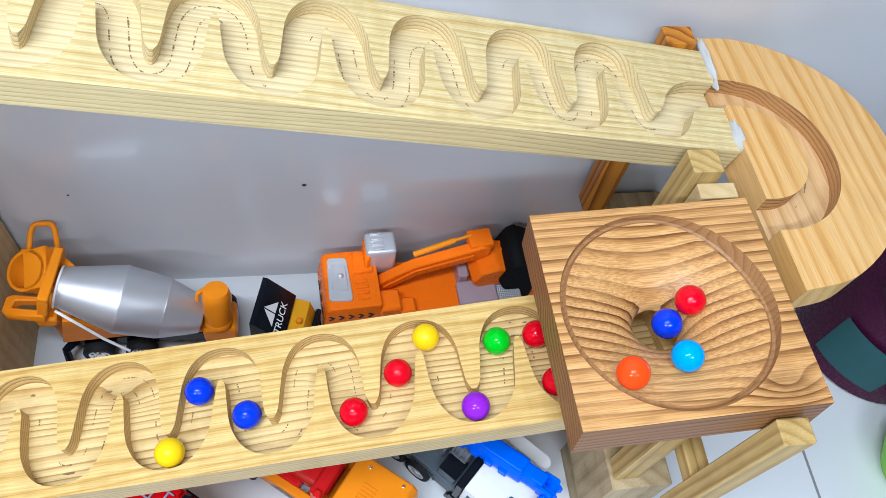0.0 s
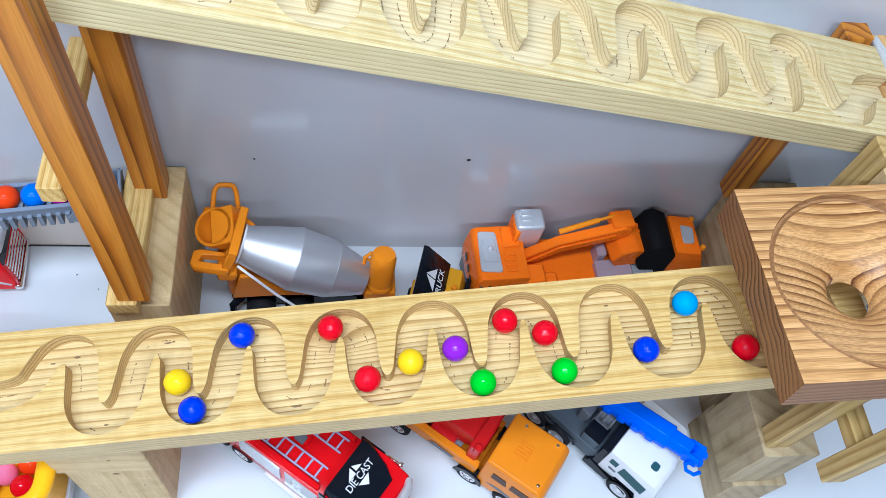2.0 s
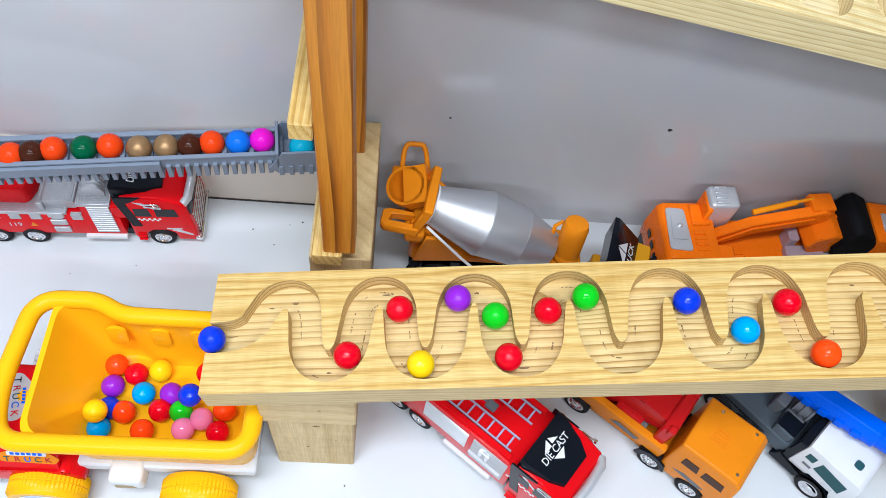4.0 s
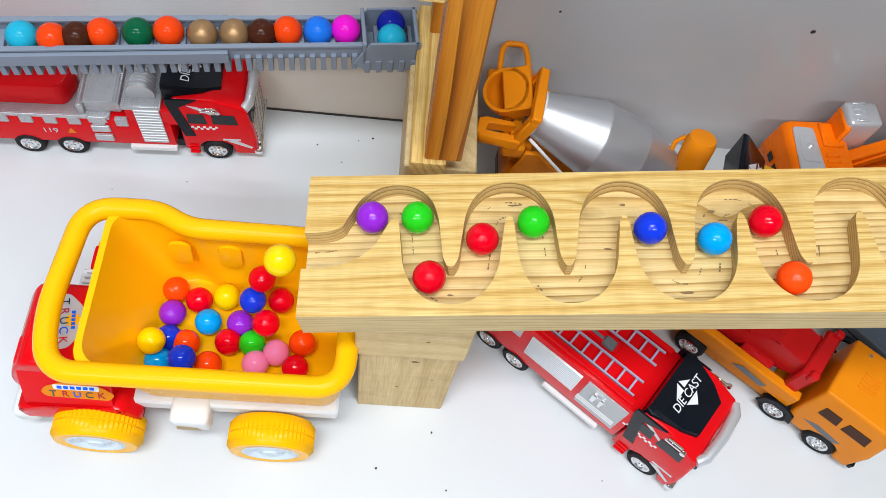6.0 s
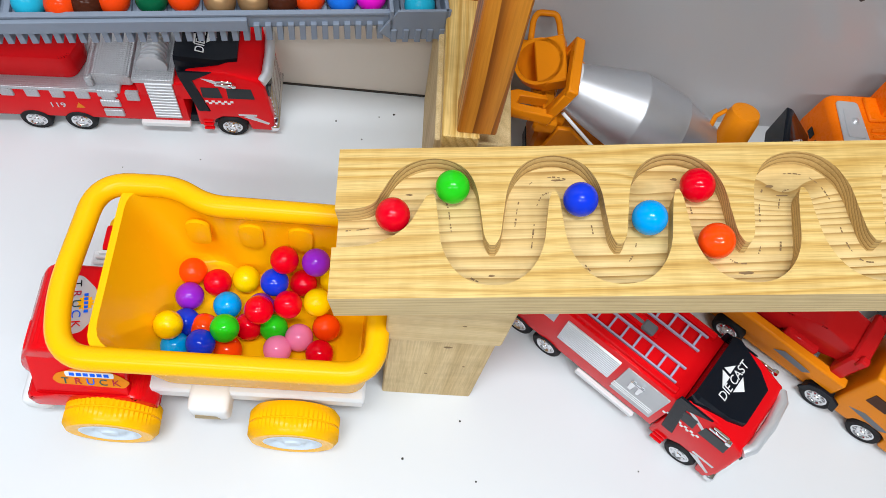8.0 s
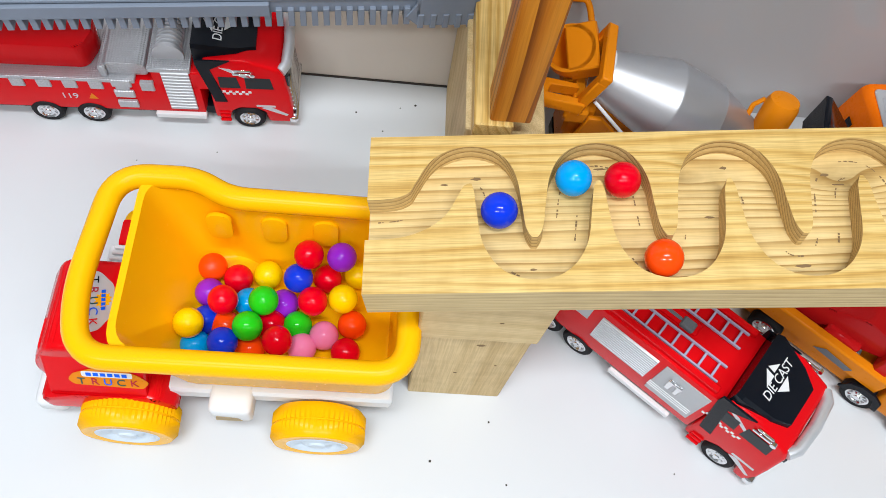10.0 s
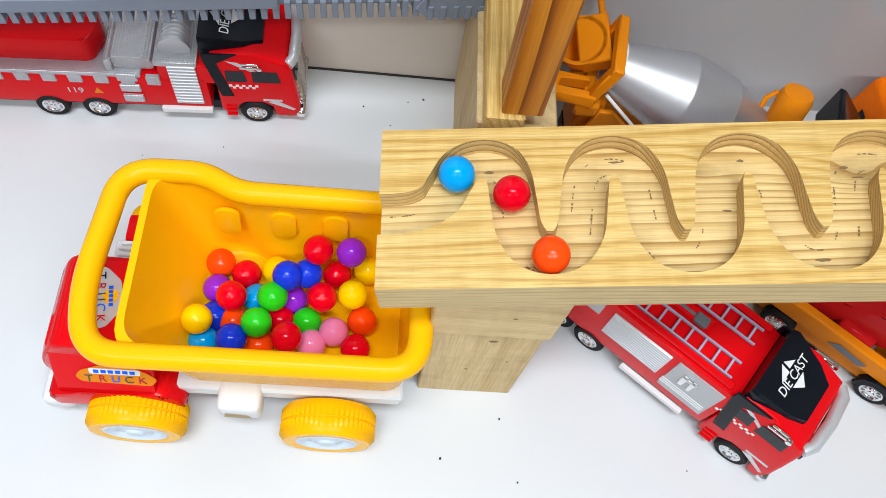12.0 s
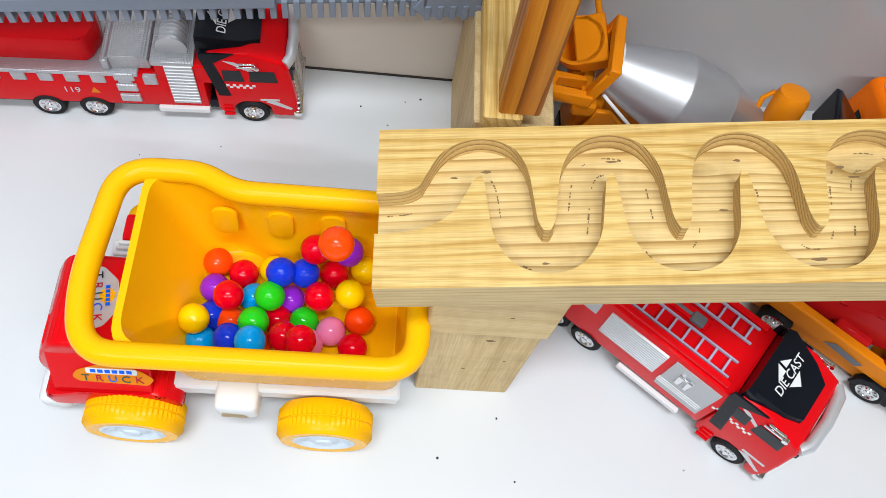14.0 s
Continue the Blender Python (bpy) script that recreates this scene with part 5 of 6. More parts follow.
    prism(bm, [(0.15, 0.162), (0.17, 0.158), (0.172, 0.118), (0.16, 0.098), (0.147, 0.108)], 0.002, 0.018, "y", 0.002, arm)
    part("stick", bm, ORANGE, t, "orange digging stick")
    bm = bmesh.new()
    prism(bm, rounded([(0.138, 0.11), (0.15, 0.13), (0.176, 0.138), (0.196, 0.13), (0.2, 0.106), (0.186, 0.092), (0.15, 0.092)], 0.005, 3), -0.03, 0.024, "y", 0.002, arm)
    bucket = part("bucket", bm, ORANGE, t, "orange toothed bucket")
    for k in range(5):
        bm = bmesh.new()
        prism(bm, [(0.19, 0.134), (0.202, 0.128), (0.206, 0.104), (0.198, 0.1)], -0.03 + 0.0115 * k, -0.023 + 0.0115 * k, "y", 0.0008, arm)
        part("tooth", bm, ORANGE, bucket)
    bm = bmesh.new()
    cuboid(bm, 0.165, 0.225, -0.046, -0.006, 0.08, 0.096, 0.003, m0)
    cuboid(bm, 0.168, 0.184, -0.006, 0.02, 0.08, 0.11, 0.003, m0)
    part("engine_cover", bm, plastic("smoky_clear_plastic", (0.42, 0.32, 0.36), 0.15), t, "smoky clear engine cover", smooth=False)
    bm = bmesh.new()
    cuboid(bm, 0.225, 0.262, -0.046, 0.0, 0.081, 0.088, 0.001, m0)
    part("rear_step", bm, TREAD, t, "grey studded step", smooth=False)
    bm = bmesh.new()
    for k in range(5):
        p = -0.03 + 0.014 * k
        for s in (1, -1):
            prism(bm, [(p, 0.094), (p + 0.004, 0.094), (p + 0.009, 0.1), (p + 0.005, 0.1)] if s > 0 else [(p + 0.005, 0.1), (p + 0.009, 0.1), (p + 0.004, 0.106), (p, 0.106)], -0.0488, -0.0482, "y", 0, m0)
    for k in range(3):
        cuboid(bm, -0.0377, -0.0368, -0.03 + 0.02 * k, -0.018 + 0.02 * k, 0.08, 0.09, 0, m0)
    part("chevron_print", bm, BLACK, t, "black chevron print", smooth=False)
    bm = bmesh.new()
    cuboid(bm, -0.035, 0.26, -0.04, 0.04, 0.02, 0.06, 0.002, m0)
    part("chassis", bm, BLACK, t)
    for x in (0.0, 0.16, 0.215):
        for side in (-1, 1):
            wheel(t, 0.3235 + x, 0.919 + side * 0.036 + x * 0.06, 0.021, 0.016, side=side)
    return t


# ---- black and orange truck beside the post ----
def black_truck():
    t = thing("dump_truck_toy", pose(-0.006, 0.004, 0), "toy truck with a matt black tipper and orange cab", "toy truck", "toy trucks")
    bm = bmesh.new()
    prism(bm, [(0.585, 0.05), (0.556, 0.11), (0.568, 0.152), (0.580, 0.16), (0.604, 0.147), (0.616, 0.127), (0.614, 0.05)], 0.905, 0.978, "y", 0.003)
    part("tipper", bm, plastic("matt_black_plastic", (0.006, 0.006, 0.007), 0.7), t, "matt black tipper body")
    bm = bmesh.new()
    prism(bm, [(0.614, 0.03), (0.614, 0.138), (0.658, 0.132), (0.676, 0.09), (0.678, 0.03)], 0.908, 0.978, "y", 0.004, segs=2)
    part("cab", bm, ORANGE, t, "orange cab")
    bm = bmesh.new()
    prism(bm, rounded([(0.629, 0.926), (0.648, 0.926), (0.651, 0.955), (0.631, 0.96)], 0.004), 0.133, 0.138, "z", 0.001)
    part("roof_hatch", bm, SILVER, t, "grey roof hatch")
    for x, y in ((0.658, 0.972), (0.665, 0.92)):
        bm = bmesh.new()
        lathe(bm, [(0, 0.138), (0.004, 0.137), (0.0045, 0.13)], Matrix.Translation((x - 0.004, y, 0)), 14)
        part("roof_knob", bm, OCHRE, t)
    bm = bmesh.new()
    cuboid(bm, 0.57, 0.67, 0.915, 0.97, 0.018, 0.05, 0.002)
    part("chassis", bm, BLACK, t)
    for x in (0.59, 0.655):
        for side in (-1, 1):
            wheel(t, x, 0.942 + side * 0.03, 0.02, 0.014, side=side)
    return t


# ---- big tipper truck with the bin of marbles ----
def bin_truck():
    t = thing("tipper_truck_toy", pose(0, 0, 0), "big yellow and red plastic toy tipper truck holding marbles", "toy truck", "toy trucks")
    rim = [(-0.502, 0.715), (-0.433, 0.717), (-0.4025, 0.7), (-0.238, 0.7), (-0.238, 0.5495), (-0.5, 0.549), (-0.512, 0.604)]
    rim = rounded(rim, 0.03, 8)
    bm = bmesh.new()
    tube(bm, [(x, y, 0.203) for x, y in rim], 0.0105, 14, True)
    part("rim_handle", bm, YELLOW, t, "thick rounded yellow rim and carrying handle")
    top = rounded([(-0.474, 0.710), (-0.433, 0.712), (-0.4005, 0.697), (-0.243, 0.698), (-0.243, 0.5565), (-0.474, 0.5565)], 0.026, 6)
    cx, cy = -0.355, 0.632

    def ring(bm, s, z, dx=0.0, grow=0.0):
        return [bm.verts.new((cx + dx + (x - cx) * s[0] + grow * (1 if x > cx else -1), cy + (y - cy) * s[1] + grow * (1 if y > cy else -1), z)) for x, y in top]
    bm = bmesh.new()
    inner = [ring(bm, (1.0, 1.0), 0.205), ring(bm, (0.965, 0.96), 0.188), ring(bm, (0.83, 0.86), 0.099, 0.012), ring(bm, (0.79, 0.8), 0.091, 0.014)]
    outer = [ring(bm, (1.0, 1.0), 0.205, 0, 0.006), ring(bm, (0.965, 0.96), 0.188, 0, 0.006), ring(bm, (0.83, 0.86), 0.097, 0.012, 0.006), ring(bm, (0.79, 0.8), 0.084, 0.014, 0.004)]
    n = len(top)
    for stack in (inner, outer):
        for a, b in zip(stack, stack[1:]):
            for i in range(n):
                bm.faces.new((a[i], a[(i + 1) % n], b[(i + 1) % n], b[i]))
        bm.faces.new(stack[-1])
    for i in range(n):
        bm.faces.new((inner[0][i], inner[0][(i + 1) % n], outer[0][(i + 1) % n], outer[0][i]))
    part("bin", bm, YELLOW, t, "deep yellow plastic bin", sharp=60)
    for x in (-0.415, -0.365, -0.318):
        bm = bmesh.new()
        mm = Matrix.Translation((x, 0.6905, 0.163)) @ pose(0, 0, 0, -6, 0, 0)
        prism(bm, rounded([(-0.011, -0.018), (0.011, -0.018), (0.012, 0.016), (0.0, 0.022), (-0.012, 0.016)], 0.01, 4), -0.0012, 0.003, "y", 0.001, mm, 2)
        part("bin_rib", bm, YELLOW, t, "moulded yellow rib")
    # cab
    bm = bmesh.new()
    prism(bm, rounded([(-0.476, 0.05), (-0.476, 0.158), (-0.545, 0.158), (-0.560, 0.132), (-0.572, 0.1), (-0.574, 0.05)], 0.012, 4), 0.567, 0.653, "y", 0.007, segs=3)
    part("cab", bm, RED, t, "glossy red cab")
    bm = bmesh.new()
    prism(bm, rounded([(-0.57, 0.045), (-0.57, 0.075), (-0.53, 0.092), (-0.46, 0.094), (-0.446, 0.07), (-0.449, 0.05)], 0.008, 3), 0.544, 0.66, "y", 0.006, segs=2)
    part("fender", bm, RED, t, "red swept fender")
    bm = bmesh.new()
    cuboid(bm, -0.525, -0.455, 0.694, 0.724, 0.045, 0.1, 0.005, segs=2)
    part("fender", bm, RED, t, "red fender on the far flank")
    bm = bmesh.new()
    cuboid(bm, -0.584, -0.555, 0.544, 0.655, 0.028, 0.054, 0.008, segs=3)
    part("bumper", bm, WHITE, t, "white plastic bumper")
    bm = bmesh.new()
    for k in range(6):
        cuboid(bm, -0.53 + 0.0012 * k, -0.46, 0.657 + 0.006 * k, 0.6605 + 0.006 * k, 0.095, 0.108, 0.0008)
    cuboid(bm, -0.53, -0.455, 0.654, 0.693, 0.05, 0.103, 0.002)
    part("ribbed_grille", bm, WHITE, t, "white ribbed block behind the cab", smooth=False)
    # stickers, with their print as plain shapes
    st = Matrix.Translation((-0.508, 0.613, 0.1584)) @ pose(0, 0, 0, 0, 0, -80) @ Matrix.Diagonal((0.66, 0.66, 1, 1))
    plate(t, "sticker", SILVER, rounded([(-0.044, -0.015), (-0.02, -0.017), (0.02, -0.017), (0.044, -0.015), (0.042, 0.001), (0.02, 0.02), (-0.02, 0.02), (-0.042, 0.001)], 0.006), st, 0.0004, "printed sticker with a gold emblem", 0)
    plate(t, "sticker_print", YELLOW, [(0.012 * math.cos(a) * (1 if k % 2 else 0.72), 0.006 + 0.012 * math.sin(a) * (1 if k % 2 else 0.72)) for k, a in enumerate(np.linspace(0, 2 * math.pi, 25)[:-1])], st @ Matrix.Translation((0, 0, 0.0005)), 0.0003, "gold cog print", 0)
    for k, c in enumerate("TRUCK"):
        lettering(t, c, 0.017, st @ Matrix.Translation((-0.03 + 0.015 * k, -0.0065, 0.0009)), (BLACK, REDM, TEAL, BLUE, RED)[k], "bold coloured lettering", 1.0)
    for k in range(5):
        plate(t, "sticker_print", BLUE, rect(-0.014 + 0.006 * k, -0.0095 + 0.006 * k, 0.004, 0.0095), st @ Matrix.Translation((0, 0, 0.001)), 0.0002, "small blue print bar", 0)
    # the cab's flank bulges out under the rim, with a second sticker
    bm = bmesh.new()
    prism(bm, rounded([(0.56, 0.085), (0.545, 0.09), (0.572, 0.146), (0.6, 0.146), (0.6, 0.085)], 0.004, 3), -0.555, -0.468, "x", 0.004, segs=2)
    part("side_panel", bm, RED, t, "red bulging flank of the cab")
    sf = Matrix(((1, 0, 0, -0.5), (0, 0.434, -0.901, 0.5565), (0, 0.901, 0.434, 0.1154), (0, 0, 0, 1)))
    plate(t, "sticker", OCHRE, rounded([(-0.03, -0.010), (0.03, -0.012), (0.036, -0.004), (0.028, 0.004), (0.012, 0.0125), (-0.01, 0.0125), (-0.03, 0.004), (-0.035, -0.004)], 0.003), sf, 0.0005, "gold printed sticker on the cab flank", 0)
    plate(t, "sticker_print", WHITE, rounded(rect(-0.022, 0.022, 0.001, 0.008), 0.002), sf @ Matrix.Translation((0, 0, 0.0006)), 0.0002, "white print panel", 0)
    for k in range(6):
        plate(t, "sticker_print", BLUE, rect(-0.018 + 0.0062 * k, -0.0135 + 0.0062 * k, 0.0025, 0.0065), sf @ Matrix.Translation((0, 0, 0.0009)), 0.0002, "small blue print bar", 0)
    for k, c in enumerate("TRUCK"):
        lettering(t, c, 0.0115, sf @ Matrix.Translation((-0.023 + 0.0115 * k, -0.0052, 0.001)), (TEAL, REDM, BLUE, TEAL, REDM)[k], "bold coloured lettering", 1.0)
    # chassis and wheels
    bm = bmesh.new()
    cuboid(bm, -0.46, -0.245, 0.557, 0.71, 0.062, 0.0835, 0.003)
    part("chassis", bm, WHITE, t, "white plastic chassis")
    bm = bmesh.new()
    cuboid(bm, -0.416, -0.376, 0.538, 0.58, 0.052, 0.086, 0.007, segs=3)
    part("fuel_tank", bm, WHITE, t, "white moulded side tank")
    plate(t, "tank_sticker", TIMBER, rounded([(-0.411, 0.0585), (-0.409, 0.072), (-0.389, 0.068), (-0.385, 0.0585)], 0.002), Matrix(((1, 0, 0, 0), (0, 0, -1, 0.5378), (0, 1, 0, 0), (0, 0, 0, 1))), 0.0004, "small brown sticker", 0)
    bm = bmesh.new()
    for x in (-0.318, -0.496):
        tube(bm, [(x, 0.54, 0.041), (x, 0.735, 0.041)], 0.002, 8)
    for x in (-0.323, -0.313):
        tube(bm, [(x, 0.561, 0.04), (x, 0.561, 0.078)], 0.0022, 8)
    part("axle", bm, CHROME, t, "thin steel axles")
    hub = plastic("pale_blue_white_plastic", (0.68, 0.76, 0.84), 0.3)
    for x in (-0.314, -0.493):
        for side in (-1, 1):
            wheel(t, x, 0.6345 + side * 0.0975, 0.0455, 0.034, YELLOW, hub, side, teeth=56, spokes=6)
    return t


# ---- things at the side ----
def purple_bin():
    t = thing("plastic_tub", pose(1.2, 0.83, 0), "dark purple round plastic tub on the floor", "tub")
    bm = bmesh.new()
    lathe(bm, [(0, 0.0), (0.115, 0.0), (0.125, 0.01), (0.135, 0.2), (0.14, 0.3), (0.145, 0.3), (0.145, 0.31), (0.13, 0.31), (0.12, 0.02), (0, 0.02)], None, 48)
    part("tub", bm, PURPLE, t)
    bm = bmesh.new()
    arcs = [radians(a) for a in np.linspace(192, 238, 14)]
    loops = [[bm.verts.new((q * math.cos(a), q * math.sin(a), z)) for q, z in ((0.1345, 0.05), (0.1395, 0.15), (0.137, 0.15), (0.132, 0.05))] for a in arcs]
    for p, q in zip(loops, loops[1:]):
        for i in range(4):
            bm.faces.new((p[i], p[(i + 1) % 4], q[(i + 1) % 4], q[i]))
    bm.faces.new(loops[0])
    bm.faces.new(loops[-1])
    part("tub_label", bm, TEAL, t, "dark teal printed label", smooth=False)
    bm = bmesh.new()
    tube(bm, [(0.142 * math.cos(radians(a)), 0.142 * math.sin(radians(a)), z) for a, z in ((190, 0.26), (200, 0.235), (215, 0.215), (230, 0.215), (245, 0.235), (255, 0.26))], 0.006, 8)
    part("tub_handle", bm, GREY, t, "grey curved handle")


def lime_bowl():
    t = thing("plastic_bowl", pose(1.19, 0.6, 0), "lime green round plastic bowl on the floor", "bowl")
    bm = bmesh.new()
    lathe(bm, [(0, 0.004), (0.05, 0.004), (0.075, 0.05), (0.082, 0.07), (0.086, 0.07), (0.08, 0.048), (0.055, 0.0), (0, 0.0)], None, 48)
    part("bowl", bm, LIME, t)


taller(front_fire_engine(), 1.1)
ladder_fire_engine()
taller(tow_truck(), 1.1)
taller(crane_truck(), 1.12)
mixer_truck()
taller(small_truck(), 1.09)
excavator_truck()
black_truck()
bin_truck()
purple_bin()
lime_bowl()


# ---- marbles ----
BALL = 0.014
COLOURS = {"yellow": (0.95, 0.62, 0.0), "blue": (0.006, 0.04, 0.66), "red": (0.74, 0.0, 0.012), "green": (0.02, 0.56, 0.012),
           "purple": (0.28, 0.02, 0.58), "sky": (0.0, 0.35, 0.85), "orange": (1.0, 0.07, 0.003), "pink": (0.9, 0.25, 0.48)}
BALL_MAT = {k: plastic(f"{k}_ball_plastic", c, 0.1, 0.04, 0.3) for k, c in COLOURS.items()}
WORDS = {"sky": "sky-blue"}


def ball(colour, where, r=BALL, place="in the toy truck bin", group="marbles in the bin", material=None, label=""):
    bm = bmesh.new()
    bmesh.ops.create_uvsphere(bm, u_segments=28, v_segments=18, radius=r)
    ob = part("ball", bm, material or BALL_MAT[colour])
    ob.location = where
    return tagged(ob, label or f"glossy {WORDS.get(colour, colour)} plastic ball {place}", "ball", group)


BIN = [
    ("orange", -0.4276, 0.6753),
    ("red", -0.4018, 0.6650),
    ("yellow", -0.3740, 0.6711),
    ("red", -0.3164, 0.6711),
    ("purple", -0.4266, 0.6485),
    ("sky", -0.3885, 0.6413),
    ("purple", -0.3555, 0.6423),
    ("yellow", -0.2865, 0.6773),
    ("blue", -0.4255, 0.6207),
    ("orange", -0.4070, 0.6166),
    ("red", -0.3648, 0.6207),
    ("green", -0.3401, 0.6207),
    ("pink", -0.3143, 0.6124),
    ("orange", -0.2886, 0.6248),
    ("sky", -0.4317, 0.5960),
    ("orange", -0.3813, 0.5949),
    ("pink", -0.3339, 0.5991),
    ("red", -0.2927, 0.5970),
]
for c, x, y in BIN:
    ball(c, (x, y, 0.105))

SHOW = {"sky": ((0.02, 0.42, 0.62), 0.2), "orange": ((0.85, 0.06, 0.006), 0.14), "brown": ((0.06, 0.016, 0.008), 0.15), "tan": ((0.42, 0.25, 0.12), 0.38),
        "glass_green": ((0.005, 0.12, 0.05), 0.08), "blue2": ((0.015, 0.17, 0.75), 0.2), "magenta": ((0.85, 0.01, 0.6), 0.2), "navy": ((0.01, 0.02, 0.35), 0.1)}
SHOW_WORDS = {"glass_green": "swirled green glass", "tan": "metallic tan", "brown": "dark brown", "blue2": "bright blue", "navy": "dark blue glass", "sky": "pearly sky-blue", "orange": "glossy orange-red", "magenta": "bright magenta"}
SHOW_MAT = {k: plastic(f"{k}_marble", c, r, 0.35 if k in ("glass_green", "tan", "navy") else 0.15, metal=0.5 if k == "tan" else 0.0) for k, (c, r) in SHOW.items()}
ON_LADDER = [
    ("sky", -0.5930, 0.8830),
    ("orange", -0.5630, 0.8840),
    ("brown", -0.5400, 0.8890),
    ("orange", -0.5170, 0.8970),
    ("glass_green", -0.4820, 0.9020),
    ("orange", -0.4520, 0.9080),
    ("tan", -0.4170, 0.9080),
    ("tan", -0.3850, 0.9130),
    ("brown", -0.3570, 0.9170),
    ("orange", -0.3310, 0.9240),
    ("blue2", -0.2990, 0.9280),
    ("magenta", -0.2700, 0.9340),
    ("sky", -0.2200, 0.9280),
    ("navy", -0.2220, 0.9480),
]
for c, x, y in ON_LADDER:
    ball(c, (x, y, 0.243), 0.0158, group="marbles on the ladder", material=SHOW_MAT[c], label=f"{SHOW_WORDS[c]} marble lying in the toy ladder")


# ---- motion of the marbles ----
LOW_STEPS = np.r_[0, np.cumsum(np.hypot(*np.diff(low_line, axis=0).T))]


def in_groove(s):
    u, v = (float(np.interp(s, LOW_STEPS, low_line[:, k])) for k in (0, 1))
    return LOW_POSE @ Vector((u, v, -0.004))


def glide(t, ts, vs):
    """A value between rows, with an even flow through them."""
    ts, vs = np.array(ts), np.array(vs)
    slope = np.gradient(vs, ts) if len(ts) > 1 else np.zeros(1)
    i = int(np.clip(np.searchsorted(ts, t) - 1, 0, len(ts) - 2))
    h = ts[i + 1] - ts[i]
    f = (t - ts[i]) / h
    return float((1 + 2 * f) * (1 - f) ** 2 * vs[i] + f * (1 - f) ** 2 * h * slope[i] + f * f * (3 - 2 * f) * vs[i + 1] + f * f * (f - 1) * h * slope[i + 1])


def roll(colour, groove, rest, before=()):
    """A marble that rolls along the low groove, drops off its end and comes to rest in the bin."""
    ob = ball(colour, (0, 0, 0), place="rolling down the zigzag track", group="marbles on the track")
    out_t = groove[-1][0]
    gt, gs = zip(*groove)
    start = in_groove(groove[-1][1])
    lip = start + Vector((-0.011, 0.0, -0.001))
    landed = Vector((start.x - 0.038, start.y - 0.012, rest[2] + 0.01))
    way = [(b[0], Vector(b[1:])) for b in before]
    if before:
        way.append((groove[0][0], in_groove(groove[0][1])))
    rows = []
    for k in range(141):
        t = k / 10
        if t < gt[0]:
            j = max(i for i, w in enumerate(way) if w[0] <= t)
            a, b = way[j], way[min(j + 1, len(way) - 1)]
            f = (t - a[0]) / (b[0] - a[0]) if b[0] > a[0] else 0
            p = a[1].lerp(b[1], f)
        elif t <= out_t:
            p = in_groove(glide(t, gt, gs))
        else:
            past = t - out_t - 0.1
            f, g = min(1.0, max(0.0, past / 0.2)), min(1.0, max(0.0, (past - 0.2) / 0.4))
            p = lip.lerp(landed, f)
            p.z = lip.z + (landed.z - lip.z) * f * f
            if past < 0:
                p = start.lerp(lip, 1 + past / 0.1)
            p = p.lerp(Vector(rest), g * (2 - g))
        rows.append((t, pose(*p)))
    walk(ob, rows)


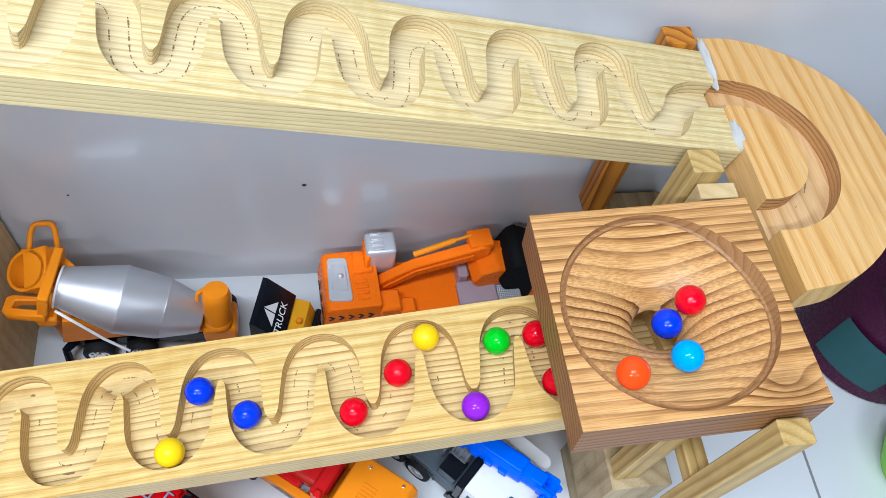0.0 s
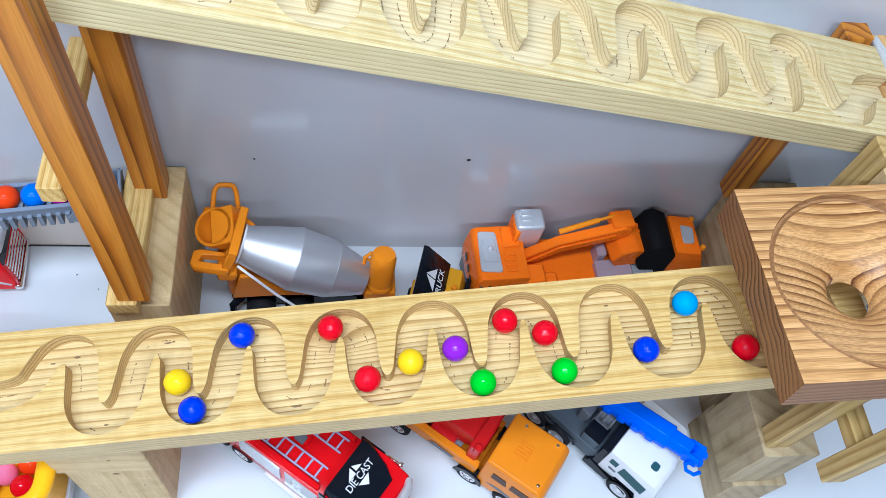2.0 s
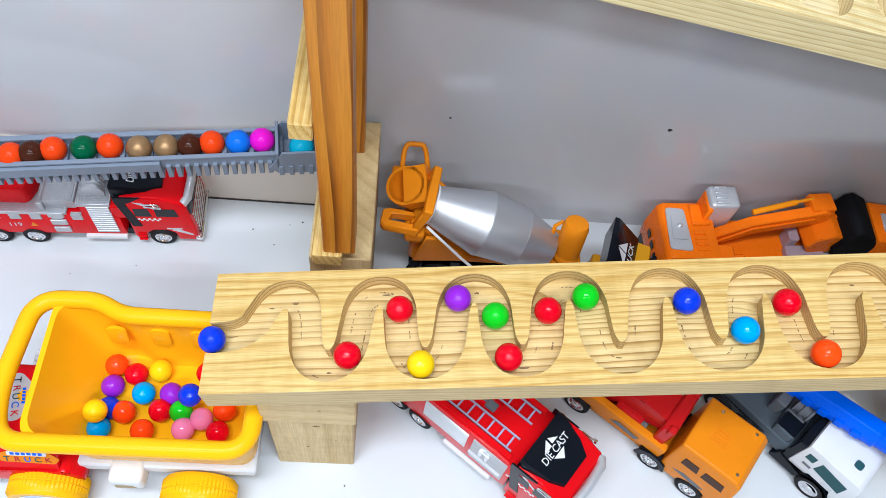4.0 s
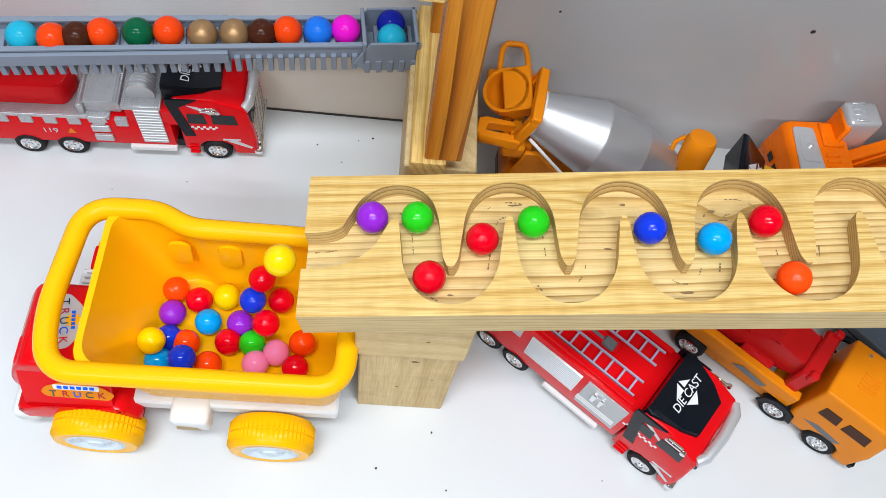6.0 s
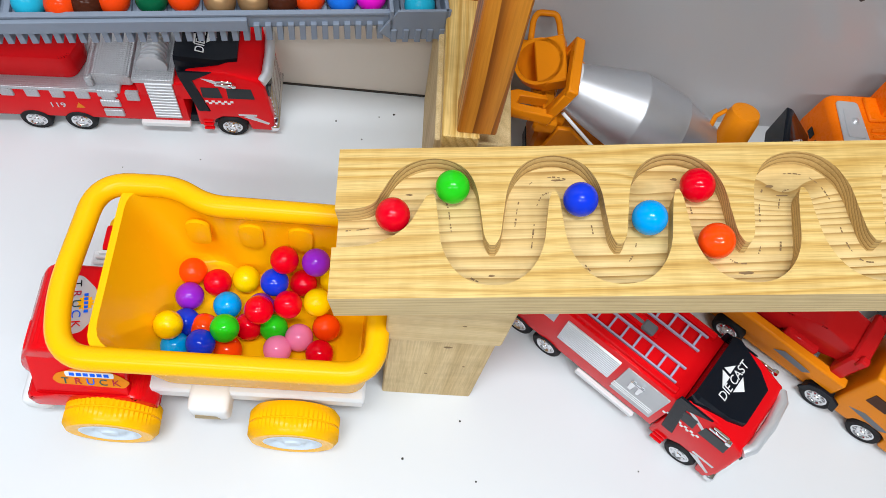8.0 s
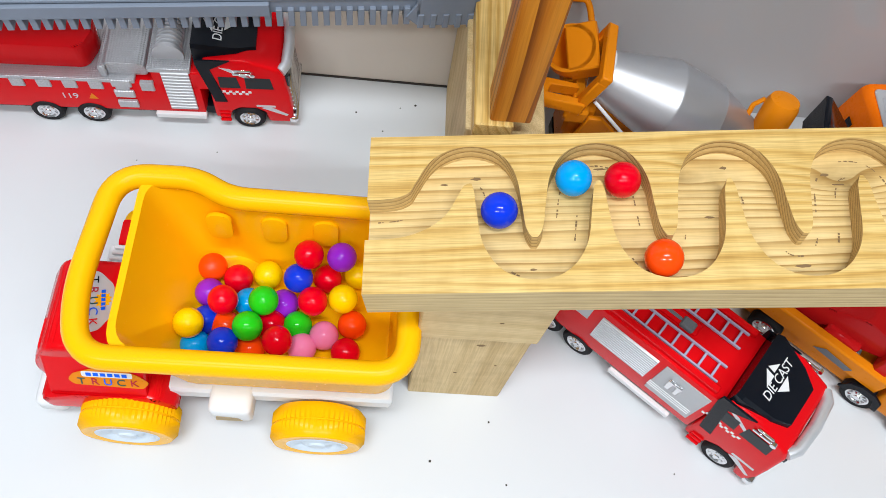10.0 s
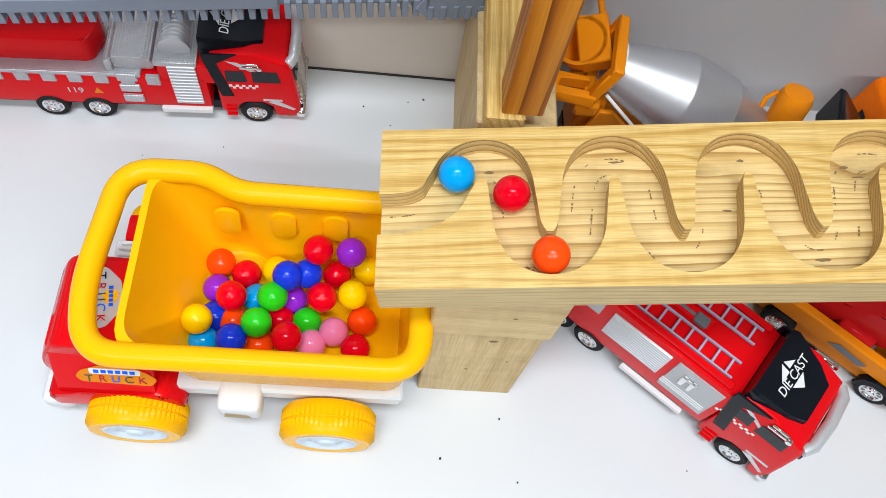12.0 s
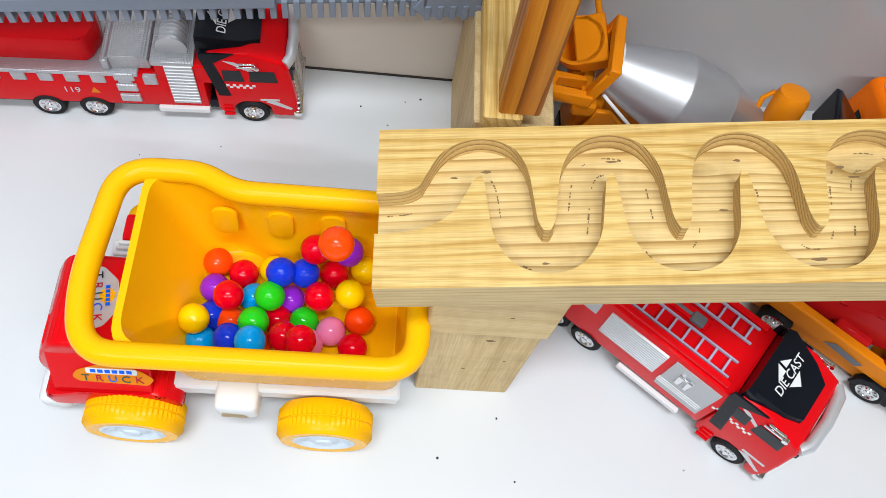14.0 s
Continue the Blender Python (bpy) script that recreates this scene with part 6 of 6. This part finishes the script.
# each marble: colour, groove times and distances, rest, and the way before the groove
def motions():
    roll("yellow", [(0, 0.857), (0.5, 0.750), (1, 0.637), (1.5, 0.513), (2, 0.385), (2.5, 0.266), (3, 0.133), (3.3, 0.031), (3.37, 0.010)], (-0.4361, 0.6087, 0.1280))
    roll("blue", [(0, 0.926), (0.5, 0.800), (1, 0.678), (1.5, 0.536), (2, 0.424), (2.5, 0.302), (3, 0.177), (3.5, 0.050), (3.66, 0.010)], (-0.3421, 0.6594, 0.1300))
    roll("blue", [(0, 1.030), (0.5, 0.883), (1, 0.774), (1.5, 0.663), (2, 0.528), (2.5, 0.401), (3, 0.287), (3.5, 0.156), (4, 0.018), (4.03, 0.010)], (-0.4031, 0.5922, 0.1280))
    roll("red", [(0, 1.257), (0.5, 1.121), (1, 0.994), (1.5, 0.849), (2, 0.738), (2.5, 0.609), (3, 0.487), (3.5, 0.353), (4, 0.242), (4.5, 0.117), (4.94, 0.012)], (-0.3328, 0.6751, 0.1500))
    roll("red", [(0, 1.341), (0.5, 1.233), (1, 1.091), (1.5, 0.958), (2, 0.827), (2.5, 0.734), (3, 0.614), (3.5, 0.490), (4, 0.356), (4.5, 0.231), (5, 0.115), (5.48, 0.012)], (-0.3266, 0.6376, 0.1280))
    roll("yellow", [(0, 1.398), (0.5, 1.294), (1, 1.161), (1.5, 1.042), (2, 0.899), (2.5, 0.784), (3, 0.667), (3.5, 0.541), (4, 0.426), (4.5, 0.299), (5, 0.183), (5.5, 0.077), (5.85, 0.012)], (-0.2987, 0.6428, 0.1260))
    roll("purple", [(0, 1.494), (0.5, 1.369), (1, 1.260), (1.5, 1.140), (2, 1.015), (2.5, 0.893), (3, 0.759), (3.5, 0.633), (4, 0.517), (4.5, 0.395), (5, 0.278), (5.5, 0.175), (6, 0.087), (6.5, 0.020), (6.55, 0.010)], (-0.3021, 0.6747, 0.1505))
    roll("green", [(0, 1.574), (0.5, 1.454), (1, 1.335), (1.5, 1.203), (2, 1.068), (2.5, 0.947), (3, 0.816), (3.5, 0.708), (4, 0.579), (4.5, 0.452), (5, 0.334), (5.5, 0.226), (6, 0.138), (6.5, 0.067), (6.86, 0.010)], (-0.3824, 0.6077, 0.1320))
    roll("red", [(0, 1.631), (0.5, 1.499), (1, 1.368), (1.5, 1.263), (2, 1.150), (2.5, 1.015), (3, 0.869), (3.5, 0.756), (4, 0.627), (4.5, 0.503), (5, 0.388), (5.5, 0.283), (6, 0.197), (6.5, 0.133), (7, 0.086), (7.5, 0.029), (7.62, 0.010)], (-0.4083, 0.6325, 0.1300))
    roll("red", [(0, 1.685), (0.5, 1.573), (1, 1.447), (1.5, 1.335), (2, 1.220), (2.5, 1.083), (3, 0.953), (3.5, 0.825), (4, 0.711), (4.5, 0.587), (5, 0.470), (5.5, 0.366), (6, 0.276), (6.5, 0.211), (7, 0.159), (7.5, 0.106), (8, 0.064), (8.62, 0.010)], (-0.3545, 0.5963, 0.1300))
    roll("green", [(0, 1.765), (0.5, 1.627), (1, 1.489), (1.5, 1.372), (2, 1.268), (2.5, 1.150), (3, 1.018), (3.5, 0.872), (4, 0.772), (4.5, 0.653), (5, 0.541), (5.5, 0.441), (6, 0.357), (6.5, 0.291), (7, 0.248), (7.5, 0.194), (8, 0.132), (9.25, 0.010)], (-0.3711, 0.6336, 0.1320))
    roll("blue", [(0.2, 1.884), (1, 1.697), (1.1, 1.683), (1.2, 1.665), (1.3, 1.644), (1.5, 1.587), (2, 1.464), (2.5, 1.352), (3, 1.239), (3.5, 1.114), (4, 0.994), (4.5, 0.876), (5, 0.762), (5.5, 0.661), (6, 0.577), (6.5, 0.511), (7, 0.456), (7.5, 0.413), (8, 0.359), (10.5, 0.116), (11, 0.069), (11.42, 0.010)], (-0.3628, 0.6553, 0.1380),
         [(0, 0.5856, 0.6509, 0.5071), (0.1, 0.5793, 0.6517, 0.4942)])
    roll("sky", [(1.6, 1.884), (1.7, 1.692), (1.8, 1.650), (1.9, 1.610), (2, 1.578), (2.5, 1.470), (3, 1.351), (3.5, 1.234), (4, 1.109), (4.5, 0.990), (5, 0.880), (5.5, 0.780), (6, 0.698), (6.5, 0.636), (7, 0.584), (7.5, 0.532), (8, 0.485), (10.5, 0.250), (11, 0.195), (11.5, 0.140), (12, 0.089), (12.5, 0.032), (12.68, 0.010)], (-0.3805, 0.5841, 0.1480),
         [(0, 0.5805, 0.6074, 0.5358), (0.1, 0.6002, 0.638, 0.5205), (0.2, 0.5807, 0.6729, 0.5115), (0.3, 0.5597, 0.6513, 0.5103), (0.4, 0.5607, 0.618, 0.53), (0.5, 0.5858, 0.6239, 0.5244), (0.6, 0.6023, 0.6526, 0.5159), (0.7, 0.5861, 0.6901, 0.528), (0.8, 0.5649, 0.699, 0.5311), (0.9, 0.5535, 0.6792, 0.5238), (1, 0.5733, 0.6495, 0.5059), (1.1, 0.5893, 0.6399, 0.5118), (1.2, 0.5754, 0.6535, 0.5048), (1.3, 0.5778, 0.6478, 0.5056), (1.4, 0.5725, 0.6483, 0.5065), (1.5, 0.5793, 0.6517, 0.4942)])
    roll("red", [(1, 1.900), (1.9, 1.699), (2, 1.688), (2.5, 1.576), (3, 1.445), (3.5, 1.333), (4, 1.212), (4.5, 1.091), (5, 0.975), (5.5, 0.872), (6, 0.784), (6.5, 0.718), (7, 0.658), (7.5, 0.606), (8, 0.559), (10.5, 0.303), (11, 0.260), (11.5, 0.207), (12, 0.154), (12.5, 0.099), (13, 0.063), (13.36, 0.010)], (-0.3380, 0.5872, 0.1460),
         [(0, 0.6054, 0.665, 0.5239), (0.1, 0.5755, 0.6931, 0.5282), (0.2, 0.5446, 0.6897, 0.5311), (0.3, 0.5317, 0.6649, 0.5301), (0.4, 0.5402, 0.6374, 0.5285), (0.5, 0.5515, 0.6358, 0.5223), (0.6, 0.5797, 0.6542, 0.5042), (0.7, 0.5807, 0.6544, 0.5045), (0.8, 0.5759, 0.6485, 0.5054), (0.9, 0.5793, 0.6517, 0.4942)])
    roll("orange", [(1.7, 1.884), (2.2, 1.702), (2.3, 1.696), (2.5, 1.654), (3, 1.535), (3.5, 1.394), (4, 1.279), (4.5, 1.157), (5, 1.037), (5.5, 0.929), (6, 0.840), (6.5, 0.770), (7, 0.723), (7.5, 0.664), (8, 0.610), (10.5, 0.374), (11, 0.318), (11.5, 0.270), (12, 0.218), (12.5, 0.169), (13, 0.111), (13.5, 0.057), (13.80, 0.010)], (-0.3577, 0.5871, 0.1380),
         [(0, 0.5243, 0.5924, 0.545), (0.1, 0.5289, 0.5745, 0.5498), (0.2, 0.5422, 0.5673, 0.5509), (0.3, 0.5582, 0.5722, 0.5493), (0.4, 0.5762, 0.5892, 0.5439), (0.5, 0.6011, 0.6039, 0.5416), (0.6, 0.6163, 0.6247, 0.5386), (0.7, 0.6134, 0.6535, 0.5298), (0.8, 0.5836, 0.6738, 0.5121), (0.9, 0.5766, 0.639, 0.5098), (1, 0.5747, 0.6112, 0.5328), (1.1, 0.5911, 0.5967, 0.5423), (1.2, 0.6019, 0.592, 0.5464), (1.3, 0.6051, 0.6027, 0.5429), (1.4, 0.6018, 0.6261, 0.5308), (1.5, 0.5758, 0.6523, 0.5046), (1.6, 0.5793, 0.6517, 0.4942)])


motions()
